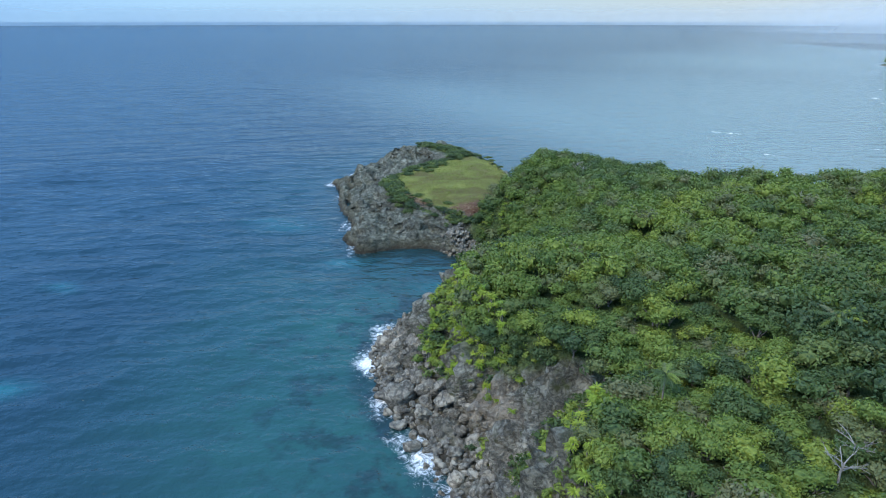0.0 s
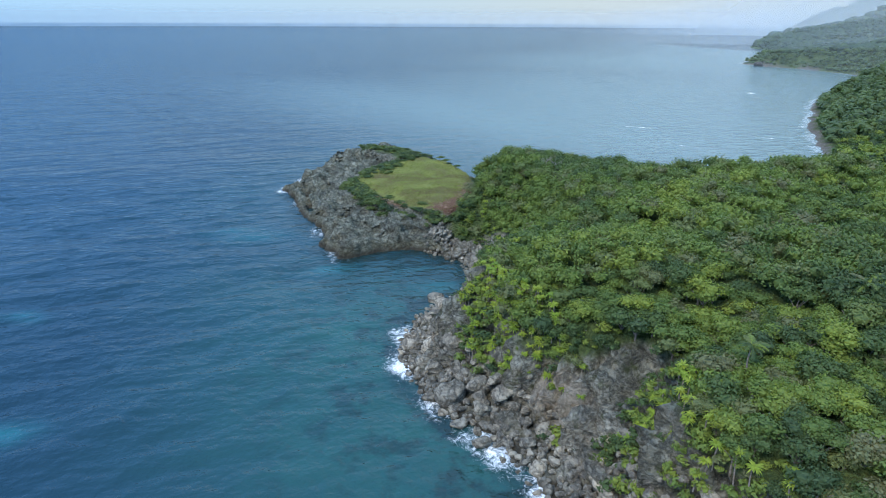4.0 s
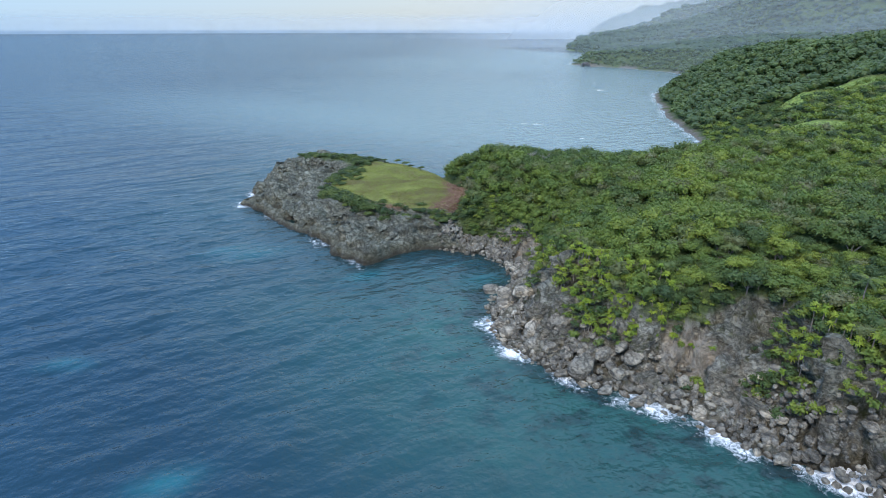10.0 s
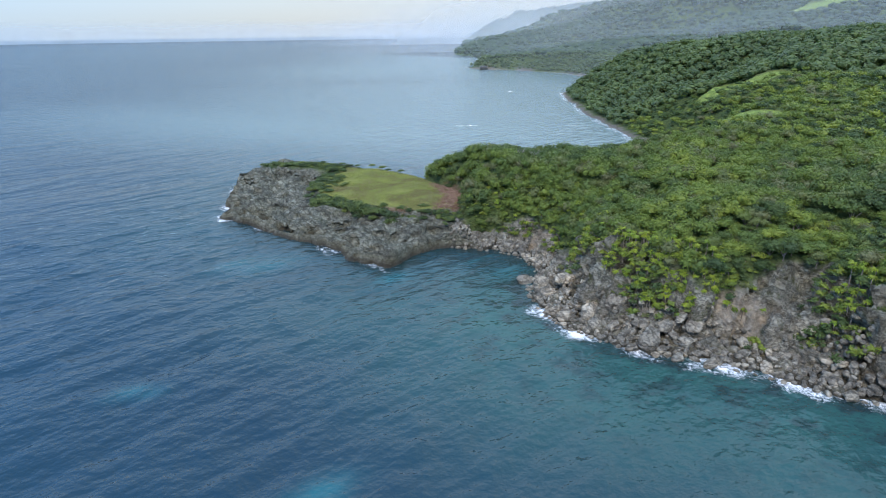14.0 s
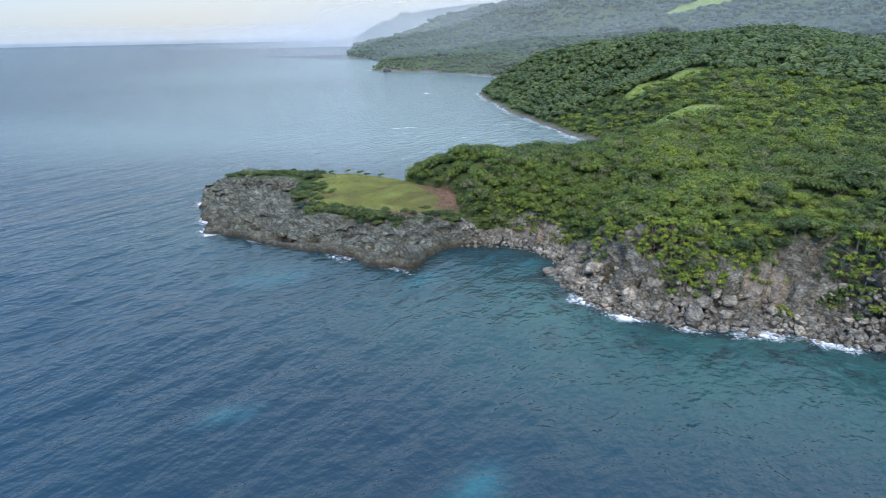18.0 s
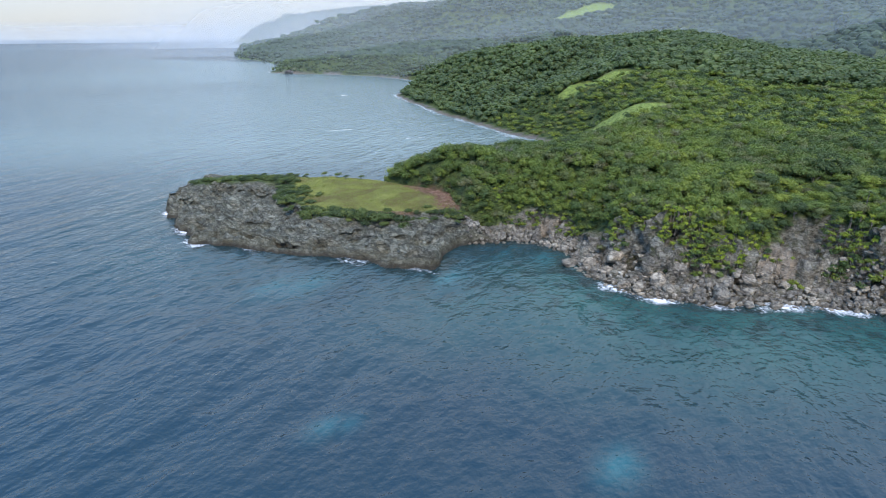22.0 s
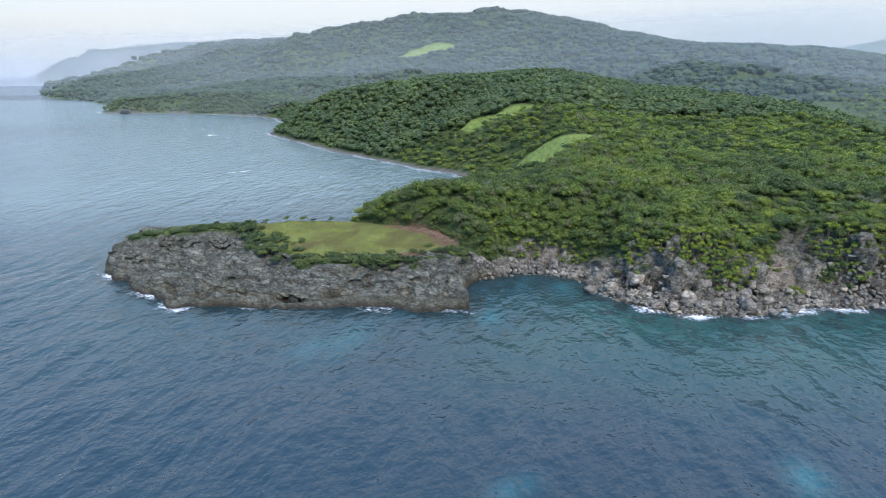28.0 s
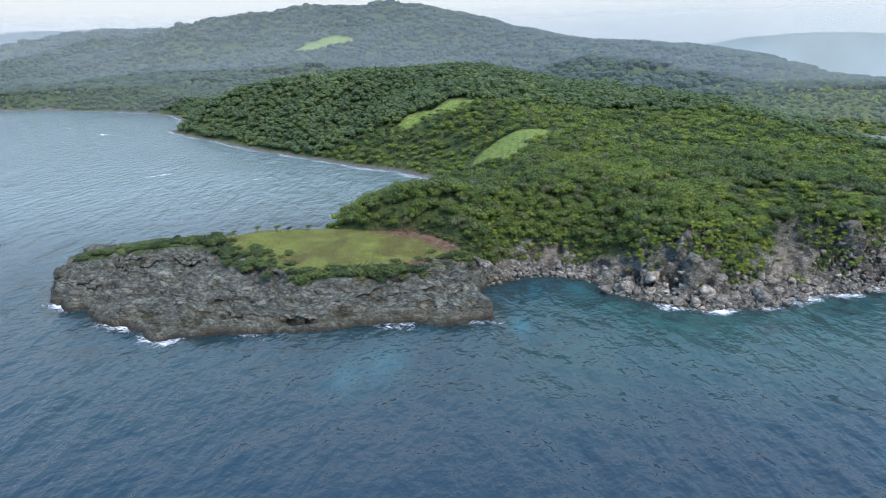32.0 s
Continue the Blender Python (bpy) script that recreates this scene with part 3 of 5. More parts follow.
    slab = np.where(d < 1.2, slab * sstep(-0.4, 1.2, d), slab)
    slab = np.where(d < 0, np.interp(d, [-40, -3, 0], [-12, -2.5, 0]), slab)
    rs, ws = line_dist(x, y, [(8, 236), (3, 252), (-6, 264), (-17, 264.5)])
    spine = np.interp(ws, [0, 1, 2, 3], [8.6, 8.6, 8.0, 6.4]) * np.exp(-(np.maximum(rs - 5, 0) / 10) ** 2) * sstep(0, 2.2, d)
    slab = np.where(d > 0, np.maximum(slab, spine), slab)
    slab = np.where(dc > 0, 8.3 + 0.6 * sstep(0, 12, dc) + 0.02 * (x + 10) + 0.12 * fbm(x / 4, y / 4, 5.0, 3), slab)
    edge = np.interp(y, [150, 158, 165, 172, 185, 205, 240], [4, 6, 12, 19, 24, 27, 60])
    wh = sstep(edge + 3.5, edge - 2.5, x) * sstep(148, 153, y)
    return main * (1 - wh) + slab * wh + rise(x, y), d, dc, wh


def graded(*runs):
    """Grid lines: runs of (from, to, step)."""
    out = []
    for a, b, s in runs:
        out += list(np.arange(a, b, s))
    return np.array(out + [runs[-1][1]])


def sheet(name, verts, faces, mat, attrs=(), smooth=True):
    me = bpy.data.meshes.new(name)
    me.from_pydata([], [], [])
    verts, faces = np.asarray(verts, np.float32), np.asarray(faces, np.int32)
    k = faces.shape[1]
    me.vertices.add(len(verts))
    me.vertices.foreach_set("co", verts.ravel())
    me.loops.add(faces.size)
    me.loops.foreach_set("vertex_index", faces.ravel())
    me.polygons.add(len(faces))
    me.polygons.foreach_set("loop_start", np.arange(0, faces.size, k, dtype=np.int32))
    me.polygons.foreach_set("use_smooth", np.full(len(faces), smooth))
    for an, values in attrs:
        a = me.attributes.new(an, "FLOAT", "POINT")
        a.data.foreach_set("value", np.asarray(values, np.float32))
    me.materials.append(mat)
    me.update(calc_edges=True)
    me.validate()
    return me


def grid_faces(nx, ny, keep):
    i, j = np.meshgrid(np.arange(nx - 1), np.arange(ny - 1), indexing="ij")
    a = (i * ny + j).ravel()
    f = np.stack([a, a + ny, a + ny + 1, a + 1], 1)
    return f[keep(f)]


def compact(verts, faces, attrs):
    used = np.unique(faces)
    back = np.full(len(verts), -1)
    back[used] = np.arange(len(used))
    return verts[used], back[faces], [(k, v[used]) for k, v in attrs]


# ---- ground ----
def slope_rock(x, y, z, d, dc, wh):
    """How bare a place is: sea cliffs, the slab and scars are rock, the rest is green."""
    n = fbm(x * 0.09, y * 0.09, z * 0.12, 4)
    west = sstep(70, 40, x) * sstep(185, 165, y)
    reach = np.interp(y, [30, 50, 66, 72, 78, 90, 94, 103, 106, 110, 114], [14.5, 15.0, 15.5, 15.0, 11.0, 11.0, 16.5, 16.5, 12.0, 15.0, 10.0])
    cliff = west * sstep(reach + 0.8, reach - 0.8, d + n * 3.5)
    cove = sstep(112, 122, y) * (1 - wh)
    cliff = cliff * (1 - cove) + cove * west * sstep(0.8, -0.8, d + n * 4.0 - np.interp(y, [118, 128, 134, 142, 148, 154], [9.0, 10.5, 11.5, 11.5, 9.0, 7.5]))
    head = wh * sstep(0.5, -0.8, dc + n * 1.5) * sstep(0, -4, x - np.interp(y, [150, 158, 165, 172, 185, 205, 240], [6, 8, 13, 18, 22, 25, 58]))
    spine_d, _ = line_dist(x, y, [(8, 238), (3, 252), (-6, 264)])
    head = head * (1 - sstep(6.5, 4.0, spine_d + n * 2.5))
    return np.clip(np.maximum(cliff, head), 0, 1)


def ground_sheet(name, gx, gy, keep):
    """One stretch of ground on the given grid lines, with its cover and its weathered relief."""
    x, y = [a.ravel() for a in np.meshgrid(gx, gy, indexing="ij")]
    z, d, dc, wh = land(x, y)
    near = (x < 60) & (y > 15) & (y < 280)
    rock = slope_rock(x, y, z, d, dc, wh) * near
    beach = sstep(5.2, 3.4, d + fbm(x / 5, y / 5, 0, 3)) * sstep(60, 90, x) * (x < 700)
    grass = wh * sstep(-1.0, 0.6, dc + 0.8 * fbm(x / 3, y / 3, 0, 3))
    grass = np.maximum(grass, 0.6 * sstep(-12, 12, signed(x, y, MARSH) + 20 * fbm(x / 30, y / 30, 4, 3)))
    for mead in (MEADOW_SPUR, MEADOW_SLOPE, MEADOW_FAR, MEADOW_EAST):
        size = 2.0 if mead in (MEADOW_SPUR, MEADOW_SLOPE) else 8.0
        grass = np.maximum(grass, sstep(-size, size, signed(x, y, mead) + 2 * size * fbm(x / 9, y / 9, 1, 3)))
    lush = sstep(60, 90, x) * (1 - sstep(-12, 12, signed(x, y, MARSH))) * grass
    brush_a, _ = line_dist(x, y, [(5, 164.5), (13, 171), (19, 179), (21, 188)])
    brush_b, _ = line_dist(x, y, [(-4, 171), (-10, 178), (-15, 184)])
    brush = np.clip(sstep(5.4, 2.4, brush_a + 1.6 * fbm(x / 2.5, y / 2.5, 3, 3)) + 0.8 * sstep(2.0, 0.6, brush_b + 1.2 * fbm(x / 2, y / 2, 4, 3)), 0, 1) * wh
    dry = sstep(0.0, 0.6, 1.5 * fbm(x / 12, y / 8, 8, 3) + 0.75 * np.exp(-((x + 2) / 8) ** 2 - ((y - 202) / 13) ** 2) - 0.15) * 0.65 * wh
    moss = np.clip(0.2 + 0.8 * sstep(3, 8, d), 0, 1) * (1 - wh * 0.6)
    scar = np.zeros(len(x))
    for cx, cy, r_ in [(7, 77, 3.0), (9.5, 73, 3.4), (14, 138, 4.0), (-6, 222, 2.5)]:
        scar = np.maximum(scar, sstep(r_ * 1.2, r_ * 0.4, np.hypot(x - cx, y - cy) + r_ * 0.7 * fbm(x / 3, y / 3, 3, 3)))
    # ledges along the beds of the slab
    bed = 1.05
    lev = z / bed + 1.3 * fbm(x / 13, y / 21, 7.0, 3)
    step = np.floor(lev) + sstep(0.3, 0.62, lev - np.floor(lev))
    z = z + (step - lev) * bed * 1.0 * rock * wh * sstep(0.5, 3.0, d)
    v = np.stack([x, y, z], 1)
    gg = np.stack(np.gradient(z.reshape(len(gx), len(gy)), gx, gy), -1).reshape(-1, 2)
    nrm = np.stack([-gg[:, 0], -gg[:, 1], np.ones(len(gg))], 1)
    nrm /= np.linalg.norm(nrm, axis=1)[:, None]
    # weathering: broad swells, gullies, and narrow clefts that run with the beds
    m = near & (rock > 0.01) & (d > -6)
    px, py, pz = x[m], y[m], z[m]
    head = wh[m] > 0.5
    relief = 4.0 * fbm(px / 8, py / 6, pz / 6, 3)
    plate = fbm(px / 4.5 + pz / 6, py / 9, pz / 2.2, 3) * 5.5
    relief = relief + np.where(head, 0.9 * (np.floor(plate) + sstep(0.3, 0.7, plate - np.floor(plate))) - 1.2, 0)
    relief = relief + np.where(head, 3.4 * (fbm(px / 3.4, py / 8, pz / 2.2, 3, True) - 0.74), 6.0 * (fbm(px / 3.4, py / 3.4, pz / 9.0, 3, True) - 0.74))
    relief = relief + np.where(head, 0.6, 1.0) * fbm(px / 1.4, py / 1.4, pz / 1.4, 2)
    cleft = np.maximum(0, 1 - np.abs(fbm(px / 3.2, py / 10, pz / 3, 2)) / 0.07) + 0.7 * np.maximum(0, 1 - np.abs(fbm(px / 9 + 30, py / 4, pz / 3, 2)) / 0.05)
    relief = relief - np.where(head, 0.8, 1.1) * np.clip(cleft, 0, 1.2)
    amp = rock[m] * np.where(head, 0.55 * sstep(-1, 4, d[m]) * (0.35 + 0.65 * sstep(0, 7, -dc[m])), 1.15 * sstep(1, 7, d[m]) + 0.2)
    v[m] += nrm[m] * (relief * amp)[:, None]
    far = ~near
    v[far, 2] += (2.2 * fbm(x[far] / 17, y[far] / 17, 0, 3) - 0.6) * sstep(12, 40, d[far]) * sstep(180, 400, x[far]) * (1 - grass[far] * 0.8)
    f = grid_faces(len(gx), len(gy), lambda q: (d[q] > -7).any(1) & keep(x[q], y[q]))
    cover = [("rock", rock), ("grass", grass), ("beach", beach), ("brush", brush), ("dry", dry), ("moss", moss), ("scar", scar), ("lush", lush), ("film", np.maximum(wh, 0.6 * sstep(6, 10, z) * (1 - wh)))]
    v, f, cover = compact(v, f, cover)
    return new(name, sheet(name, v, f, GROUND, cover))


def on_headland(x, y):
    return ((x < 24.5) & (y > 151)).all(1)


ground = ground_sheet("ground", graded((-50, 26, 0.62), (26, 60, 1.0), (60, 170, 2.0), (170, 450, 5.0), (450, 1000, 14), (1000, 1800, 28), (1800, 5100, 90)),
                      graded((-3500, -600, 120), (-600, -60, 18), (-60, 20, 4), (20, 160, 0.62), (160, 275, 1.0), (275, 470, 4), (470, 1000, 12), (1000, 1700, 28), (1700, 3900, 80)),
                      lambda x, y: ~on_headland(x, y))
tagged(ground, "hilly coast of grey limestone cliffs, meadow and forest floor", "ground", kind="structure")
headland = ground_sheet("headland_ground", graded((-48, 25.5, 0.34)), graded((150, 277, 0.34)), lambda x, y: np.ones(len(x), bool))
tagged(headland, "ledged grey limestone headland with a grass clearing on top", "ground", kind="structure")

# ---- sea ----
sx = graded((-4980, -1000, 160), (-1000, -300, 30), (-300, -185, 5), (-185, 40, 0.95), (40, 240, 2.6), (240, 700, 8), (700, 2000, 40), (2000, 4980, 150))
sy = graded((-4900, -600, 200), (-600, -50, 25), (-50, 20, 5), (20, 285, 0.95), (285, 350, 2.6), (350, 900, 8), (900, 2000, 40), (2000, 5000, 100))
SX, SY = [a.ravel() for a in np.meshgrid(sx, sy, indexing="ij")]
# the horizon is a circle round the place
SR = np.hypot(SX + 80, SY - 80)
far_in = np.minimum(1, 4760 / SR)
SX, SY = -80 + (SX + 80) * far_in, 80 + (SY - 80) * far_in
SD = -signed(SX, SY, COAST)
# the near swell: crests that run across the wind, sharp on top
near_sea = sstep(-184, -150, SX) * sstep(42, 30, SX) * sstep(20, 45, SY) * sstep(286, 232, SY)
c_, s_ = math.cos(radians(13)), math.sin(radians(13))
SU, SV = SX * c_ + SY * s_, SY * c_ - SX * s_
swell = 0.95 * fbm(SU / 26, SV / 8.5, 21.0, 2, True) + 0.6 * fbm(SU / 40, SV / 17, 31.0, 2)
swell = swell + 0.42 * fbm((SX * 0.8 + SY * 0.6) / 8, (SY * 0.8 - SX * 0.6) / 4.6, 41.0, 2, True) - 1.0
SZ = rise(SX, SY) + swell * near_sea * (0.35 + 0.65 * sstep(0, 30, SD))
# surf: broken white along the exposed rocks, thin in the cove
exposed = np.zeros(len(SX))
for cx, cy, rad, power in [(-25, 262, 7, 1.0), (-36, 242, 8, 1.0), (-43, 228, 8, 1.0), (-37, 206, 10, 0.62), (-30, 176, 9, 0.7), (-25, 157, 7, 0.75), (-13, 108, 7, 1.0), (-14, 97, 7, 1.05),
                           (-10, 84, 8, 0.82), (-4, 72, 9, 0.95), (2, 60, 9, 1.0), (9, 47, 9, 1.1), (16, 35, 9, 1.0)]:
    exposed = np.maximum(exposed, power * np.exp(-((SX - cx) ** 2 + (SY - cy) ** 2) / rad ** 2))
S_FOAM = sstep(10, 0.5, SD + 3.6 * fbm(SX / 4, SY / 4, 0, 3)) * (0.16 + 0.96 * exposed)
beach = sstep(60, 90, SX) * (SX < 620)
S_FOAM = np.maximum(S_FOAM, beach * sstep(11, 2, SD + 5 * fbm(SX / 10, SY / 10, 1, 3)) * 0.84)
for (ax, ay, bx, by, wd) in [(512, 668, 504, 636, 9), (392, 558, 394, 533, 9), (350, 500, 329, 462, 9), (203, 301, 212, 291, 3.6), (151, 281, 161, 271, 3.4), (151, 342, 163, 334, 4), (89, 286, 98, 281, 2), (99, 277, 111, 262, 2), (81, 263, 84, 260, 1.8), (75, 227, 78, 215, 2)]:
    dl, _ = line_dist(SX, SY, [(ax, ay), (bx, by)])
    S_FOAM = np.maximum(S_FOAM, 1.0 * np.exp(-(dl / wd * 1.4) ** 2) * (0.8 + 0.5 * fbm(SX / wd, SY / wd, 2, 2)))
S_SAND = np.zeros(len(SX))
for cx, cy, rx, ry, power in [(-76, 88.5, 5, 3.2, 0.5), (-91, 132, 3.6, 2.2, 0.42), (-54, 182, 8, 4, 0.32), (-26, 147, 5, 3, 0.5), (0, 131, 5, 3, 0.35), (-48, 176, 9, 5, 0.3), (-88, 129, 3, 2, 0.25), (-4, 142, 8, 2, 0.25)]:
    S_SAND = np.maximum(S_SAND, power * np.exp(-((SX - cx) / rx) ** 2 - ((SY - cy) / ry) ** 2))
S_SHALLOW = sstep(65, 5, SD) * sstep(-10, 40, SY) * (SX < 45) * (0.22 + 0.58 * sstep(165, 115, SY)) * (1 - 0.5 * np.exp(-((SX - 2) / 16) ** 2 - ((SY - 140) / 17) ** 2))
S_REEF_AND_MIRROR = sstep(42, 6, SD) * sstep(60, 40, SX)
# close inshore the mask goes past 1: there it paints the cliff's dark reflection
S_REEF_AND_MIRROR = np.maximum(S_REEF_AND_MIRROR, 1.6 * sstep(9, 2, SD + 3 * fbm(SX / 6, SY / 6, 4, 3)) * sstep(60, 40, SX))
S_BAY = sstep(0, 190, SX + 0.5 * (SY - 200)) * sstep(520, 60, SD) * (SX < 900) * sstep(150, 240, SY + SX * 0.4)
sf = grid_faces(len(sx), len(sy), lambda f: (SD[f] > -9).any(1))
sv, sf, sa = compact(np.stack([SX, SY, SZ], 1), sf, [("foam", S_FOAM), ("sand", S_SAND), ("shallow", S_SHALLOW), ("reef_and_mirror", S_REEF_AND_MIRROR), ("bay", S_BAY), ("open", (1 - near_sea) * (1 - 0.65 * S_BAY))])
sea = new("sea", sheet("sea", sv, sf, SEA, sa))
tagged(sea, "wind-ruffled blue sea with turquoise shallows and white surf", "sea", kind="structure")
# ---- helpers for things ----
def part(name, me, parent, label=""):
    ob = new(name, me)
    ob.parent = parent
    return tagged(ob, label)


def base(name, x, y, z, label, category, group="", turn=0.0, size=1.0):
    ob = new(name)
    ob.empty_display_size = 0.2
    ob.matrix_world = pose(x, y, z, 0, 0, turn) @ Matrix.Scale(size, 4)
    return tagged(ob, label, category, group)


def height_at(x, y):
    return land(np.atleast_1d(np.asarray(x, float)), np.atleast_1d(np.asarray(y, float)))[0]


def ico(sub):
    bm = bmesh.new()
    bmesh.ops.create_icosphere(bm, subdivisions=sub, radius=1.0)
    v = np.array([p.co for p in bm.verts])
    f = np.array([[p.index for p in q.verts] for q in bm.faces])
    bm.free()
    return v, f


def leaves(r, points, normals, size, droop=0.2, wide=0.55):
    """Folded diamond leaves at points, lying roughly along the surface; two triangles each."""
    n = len(points)
    a = normals + r.normal(0, 0.5, (n, 3))
    t = np.cross(a, r.normal(0, 1, (n, 3)))
    t /= np.linalg.norm(t, axis=1)[:, None] + 1e-9
    b = np.cross(a, t)
    b /= np.linalg.norm(b, axis=1)[:, None] + 1e-9
    up = a / (np.linalg.norm(a, axis=1)[:, None] + 1e-9)
    s = size * r.uniform(0.6, 1.35, (n, 1))
    p0, p2 = points - t * s, points + t * s - up * s * droop
    p1, p3 = points + b * s * wide - up * s * 0.25, points - b * s * wide - up * s * 0.25
    v = np.stack([p0, p1, p2, p3], 1).reshape(-1, 3)
    k = np.arange(n)[:, None] * 4
    return v, np.concatenate([k + [0, 1, 2], k + [0, 2, 3]], 1).reshape(-1, 3)


def crown(r, n_leaves, lobes, size, flat=0.75, core=1, heart=0.54):
    """A crown of radius about 1: lumpy lobes, each with a dark inner mass and a skin of leaves."""
    V, F, o = [], [], 0
    cv, cf = ico(core)
    for i in range(lobes):
        ang, rad = r.uniform(0, 2 * np.pi), (0.0 if i == 0 else r.uniform(0.35, 0.62))
        c = np.array([np.cos(ang) * rad, np.sin(ang) * rad, r.uniform(-0.15, 0.25) * (1 if i else 0) + (0.2 if i == 0 else 0)])
        rr = r.uniform(0.42, 0.62) if lobes > 1 else 0.9
        lump = 1 + 0.22 * fbm(cv[:, 0] * 1.7 + i * 9, cv[:, 1] * 1.7, cv[:, 2] * 1.7 + r.uniform(0, 50), 2)
        v = cv * (rr * heart * lump)[:, None] * [1, 1, flat] + c
        V.append(v), F.append(cf + o)
        o += len(v)
        k = n_leaves // lobes
        q = r.normal(0, 1, (k, 3))
        q[:, 2] = np.abs(q[:, 2]) * 1.1 - 0.45
        q /= np.linalg.norm(q, axis=1)[:, None]
        pts = q * (rr * r.uniform(0.74, 1.22, (k, 1))) * [1, 1, flat] + c
        lv, lf = leaves(r, pts, q * [1, 1, 1.3], size)
        V.append(lv), F.append(lf + o)
        o += len(lv)
    return np.concatenate(V), np.concatenate(F)


def tube(pts, radii, sides=6):
    pts = [Vector(p) for p in pts]
    V, F = [], []
    for i, p in enumerate(pts):
        d = (pts[min(i + 1, len(pts) - 1)] - pts[max(i - 1, 0)]).normalized()
        a = d.orthogonal().normalized()
        b = d.cross(a)
        for k in range(sides):
            t = 2 * math.pi * k / sides
            V.append(p + (a * math.cos(t) + b * math.sin(t)) * radii[i])
    for i in range(len(pts) - 1):
        for k in range(sides):
            a, b = i * sides + k, i * sides + (k + 1) % sides
            F += [(a, b, b + sides), (a, b + sides, a + sides)]
    return np.array([tuple(v) for v in V]), np.array(F)


def merge(items):
    V, F, o = [], [], 0
    for v, f in items:
        V.append(v), F.append(f + o)
        o += len(v)
    return np.concatenate(V), np.concatenate(F)


def scatter(x0, x1, y0, y1, step, r):
    x, y = np.meshgrid(np.arange(x0, x1, step), np.arange(y0, y1, step), indexing="ij")
    x = x + np.where(np.arange(x.shape[1]) % 2, step / 2, 0)[None, :]
    x, y = x.ravel(), y.ravel()
    return x + r.uniform(-0.55, 0.55, len(x)) * step, y + r.uniform(-0.55, 0.55, len(x)) * step


def in_any(x, y, polys):
    out = np.zeros(x.shape, bool)
    for p in polys:
        out |= inside(x, y, p)
    return out


MEADOWS = [MEADOW_SPUR, MEADOW_SLOPE, MEADOW_FAR, MEADOW_EAST, LAGOON]


def forest_spots(x0, x1, y0, y1, step, r, slack=0.0):
    x, y = scatter(x0, x1, y0, y1, step, r)
    z, d, dc, wh = land(x, y)
    ok = (d > 6 + slack) & ((wh < 0.35) | ((dc < -2.5) & (x > 14) & (y < 215) & (wh < 0.9))) & ~in_any(x, y, MEADOWS)
    x, y, z, d, dc, wh = [a[ok] for a in (x, y, z, d, dc, wh)]
    nearby = (x < 60) & (y < 190)
    bare = slope_rock(x, y, z, d, dc, wh) * nearby
    brush, _ = line_dist(x, y, [(5, 164.5), (13, 171), (19, 179), (21, 188)])
    ok = (bare < 0.45) & (brush > 3.6)
    return x[ok], y[ok], z[ok]


# ---- near forest: single trees where the camera passes closest ----
rt = np.random.default_rng(11)
tree_meshes = []
for k in range(9):
    tall = (3.1, 3.6, 2.8, 4.0, 3.3, 3.0, 3.7, 2.6, 3.4)[k]
    cv, cf = crown(rt, 850, (5, 6, 4, 7, 6, 5, 7, 6, 5)[k], (0.09, 0.08, 0.096, 0.078, 0.085, 0.092, 0.08, 0.1, 0.085)[k], 0.72, 1, 0.62)
    cv = cv * [2.4, 2.4, 2.2] + [0, 0, tall]
    cme = sheet("crown", cv, cf, LEAF, smooth=False)
    limbs = [tube([(0, 0, -1.2), (0.1, 0.05, tall * 0.45), (0.05, -0.1, tall * 0.9)], [0.2, 0.14, 0.06])]
    for _ in range(4):
        a = rt.uniform(0, 2 * np.pi)
        limbs.append(tube([(0.08, 0.03, tall * 0.45), (np.cos(a) * 0.8, np.sin(a) * 0.8, tall * 0.8), (np.cos(a) * 1.5, np.sin(a) * 1.5, tall * 1.02)], [0.1, 0.06, 0.03], 5))
    tme = sheet("trunk", *merge(limbs), BARK)
    tree_meshes.append((cme, tme, cv, cf))

TREE_LABELS = ["broad-leaved tree with a dense dark green crown in coastal forest", "low tree with a rounded mid-green crown among others", "small tree with bright yellow-green foliage in dense forest"]
fx, fy, fz = [np.concatenate(q) for q in zip(forest_spots(2, 62, 30, 212, 2.15, rt), forest_spots(62, 104, 24, 150, 2.7, rt))]


def canopy(x, y):
    """The roof of leaves rolls: a slow swell and a quick unevenness."""
    return 0.5 + 2.0 * fbm(np.asarray(x) / 9, np.asarray(y) / 9, 12.0, 2) + 0.35 * fbm(np.asarray(x) / 1.7, np.asarray(y) / 1.7, 15.0, 2)


close = np.argsort(np.hypot(fx - 20, (fy - 55) * 0.8))[:300]
single = np.zeros(len(fx), bool)
single[close] = True
for i in np.flatnonzero(single):
    cme, tme, _, _ = tree_meshes[rt.integers(len(tree_meshes))]
    t = base("tree", fx[i], fy[i], fz[i] - 2.1 + canopy(fx[i], fy[i]), TREE_LABELS[rt.integers(3)], "tree", "forest trees on the plateau", rt.uniform(0, 360), rt.uniform(0.6, 1.0) if rt.random() < 0.88 else rt.uniform(1.0, 1.2))
    part("trunk", tme, t)
    part("crown", cme, t)


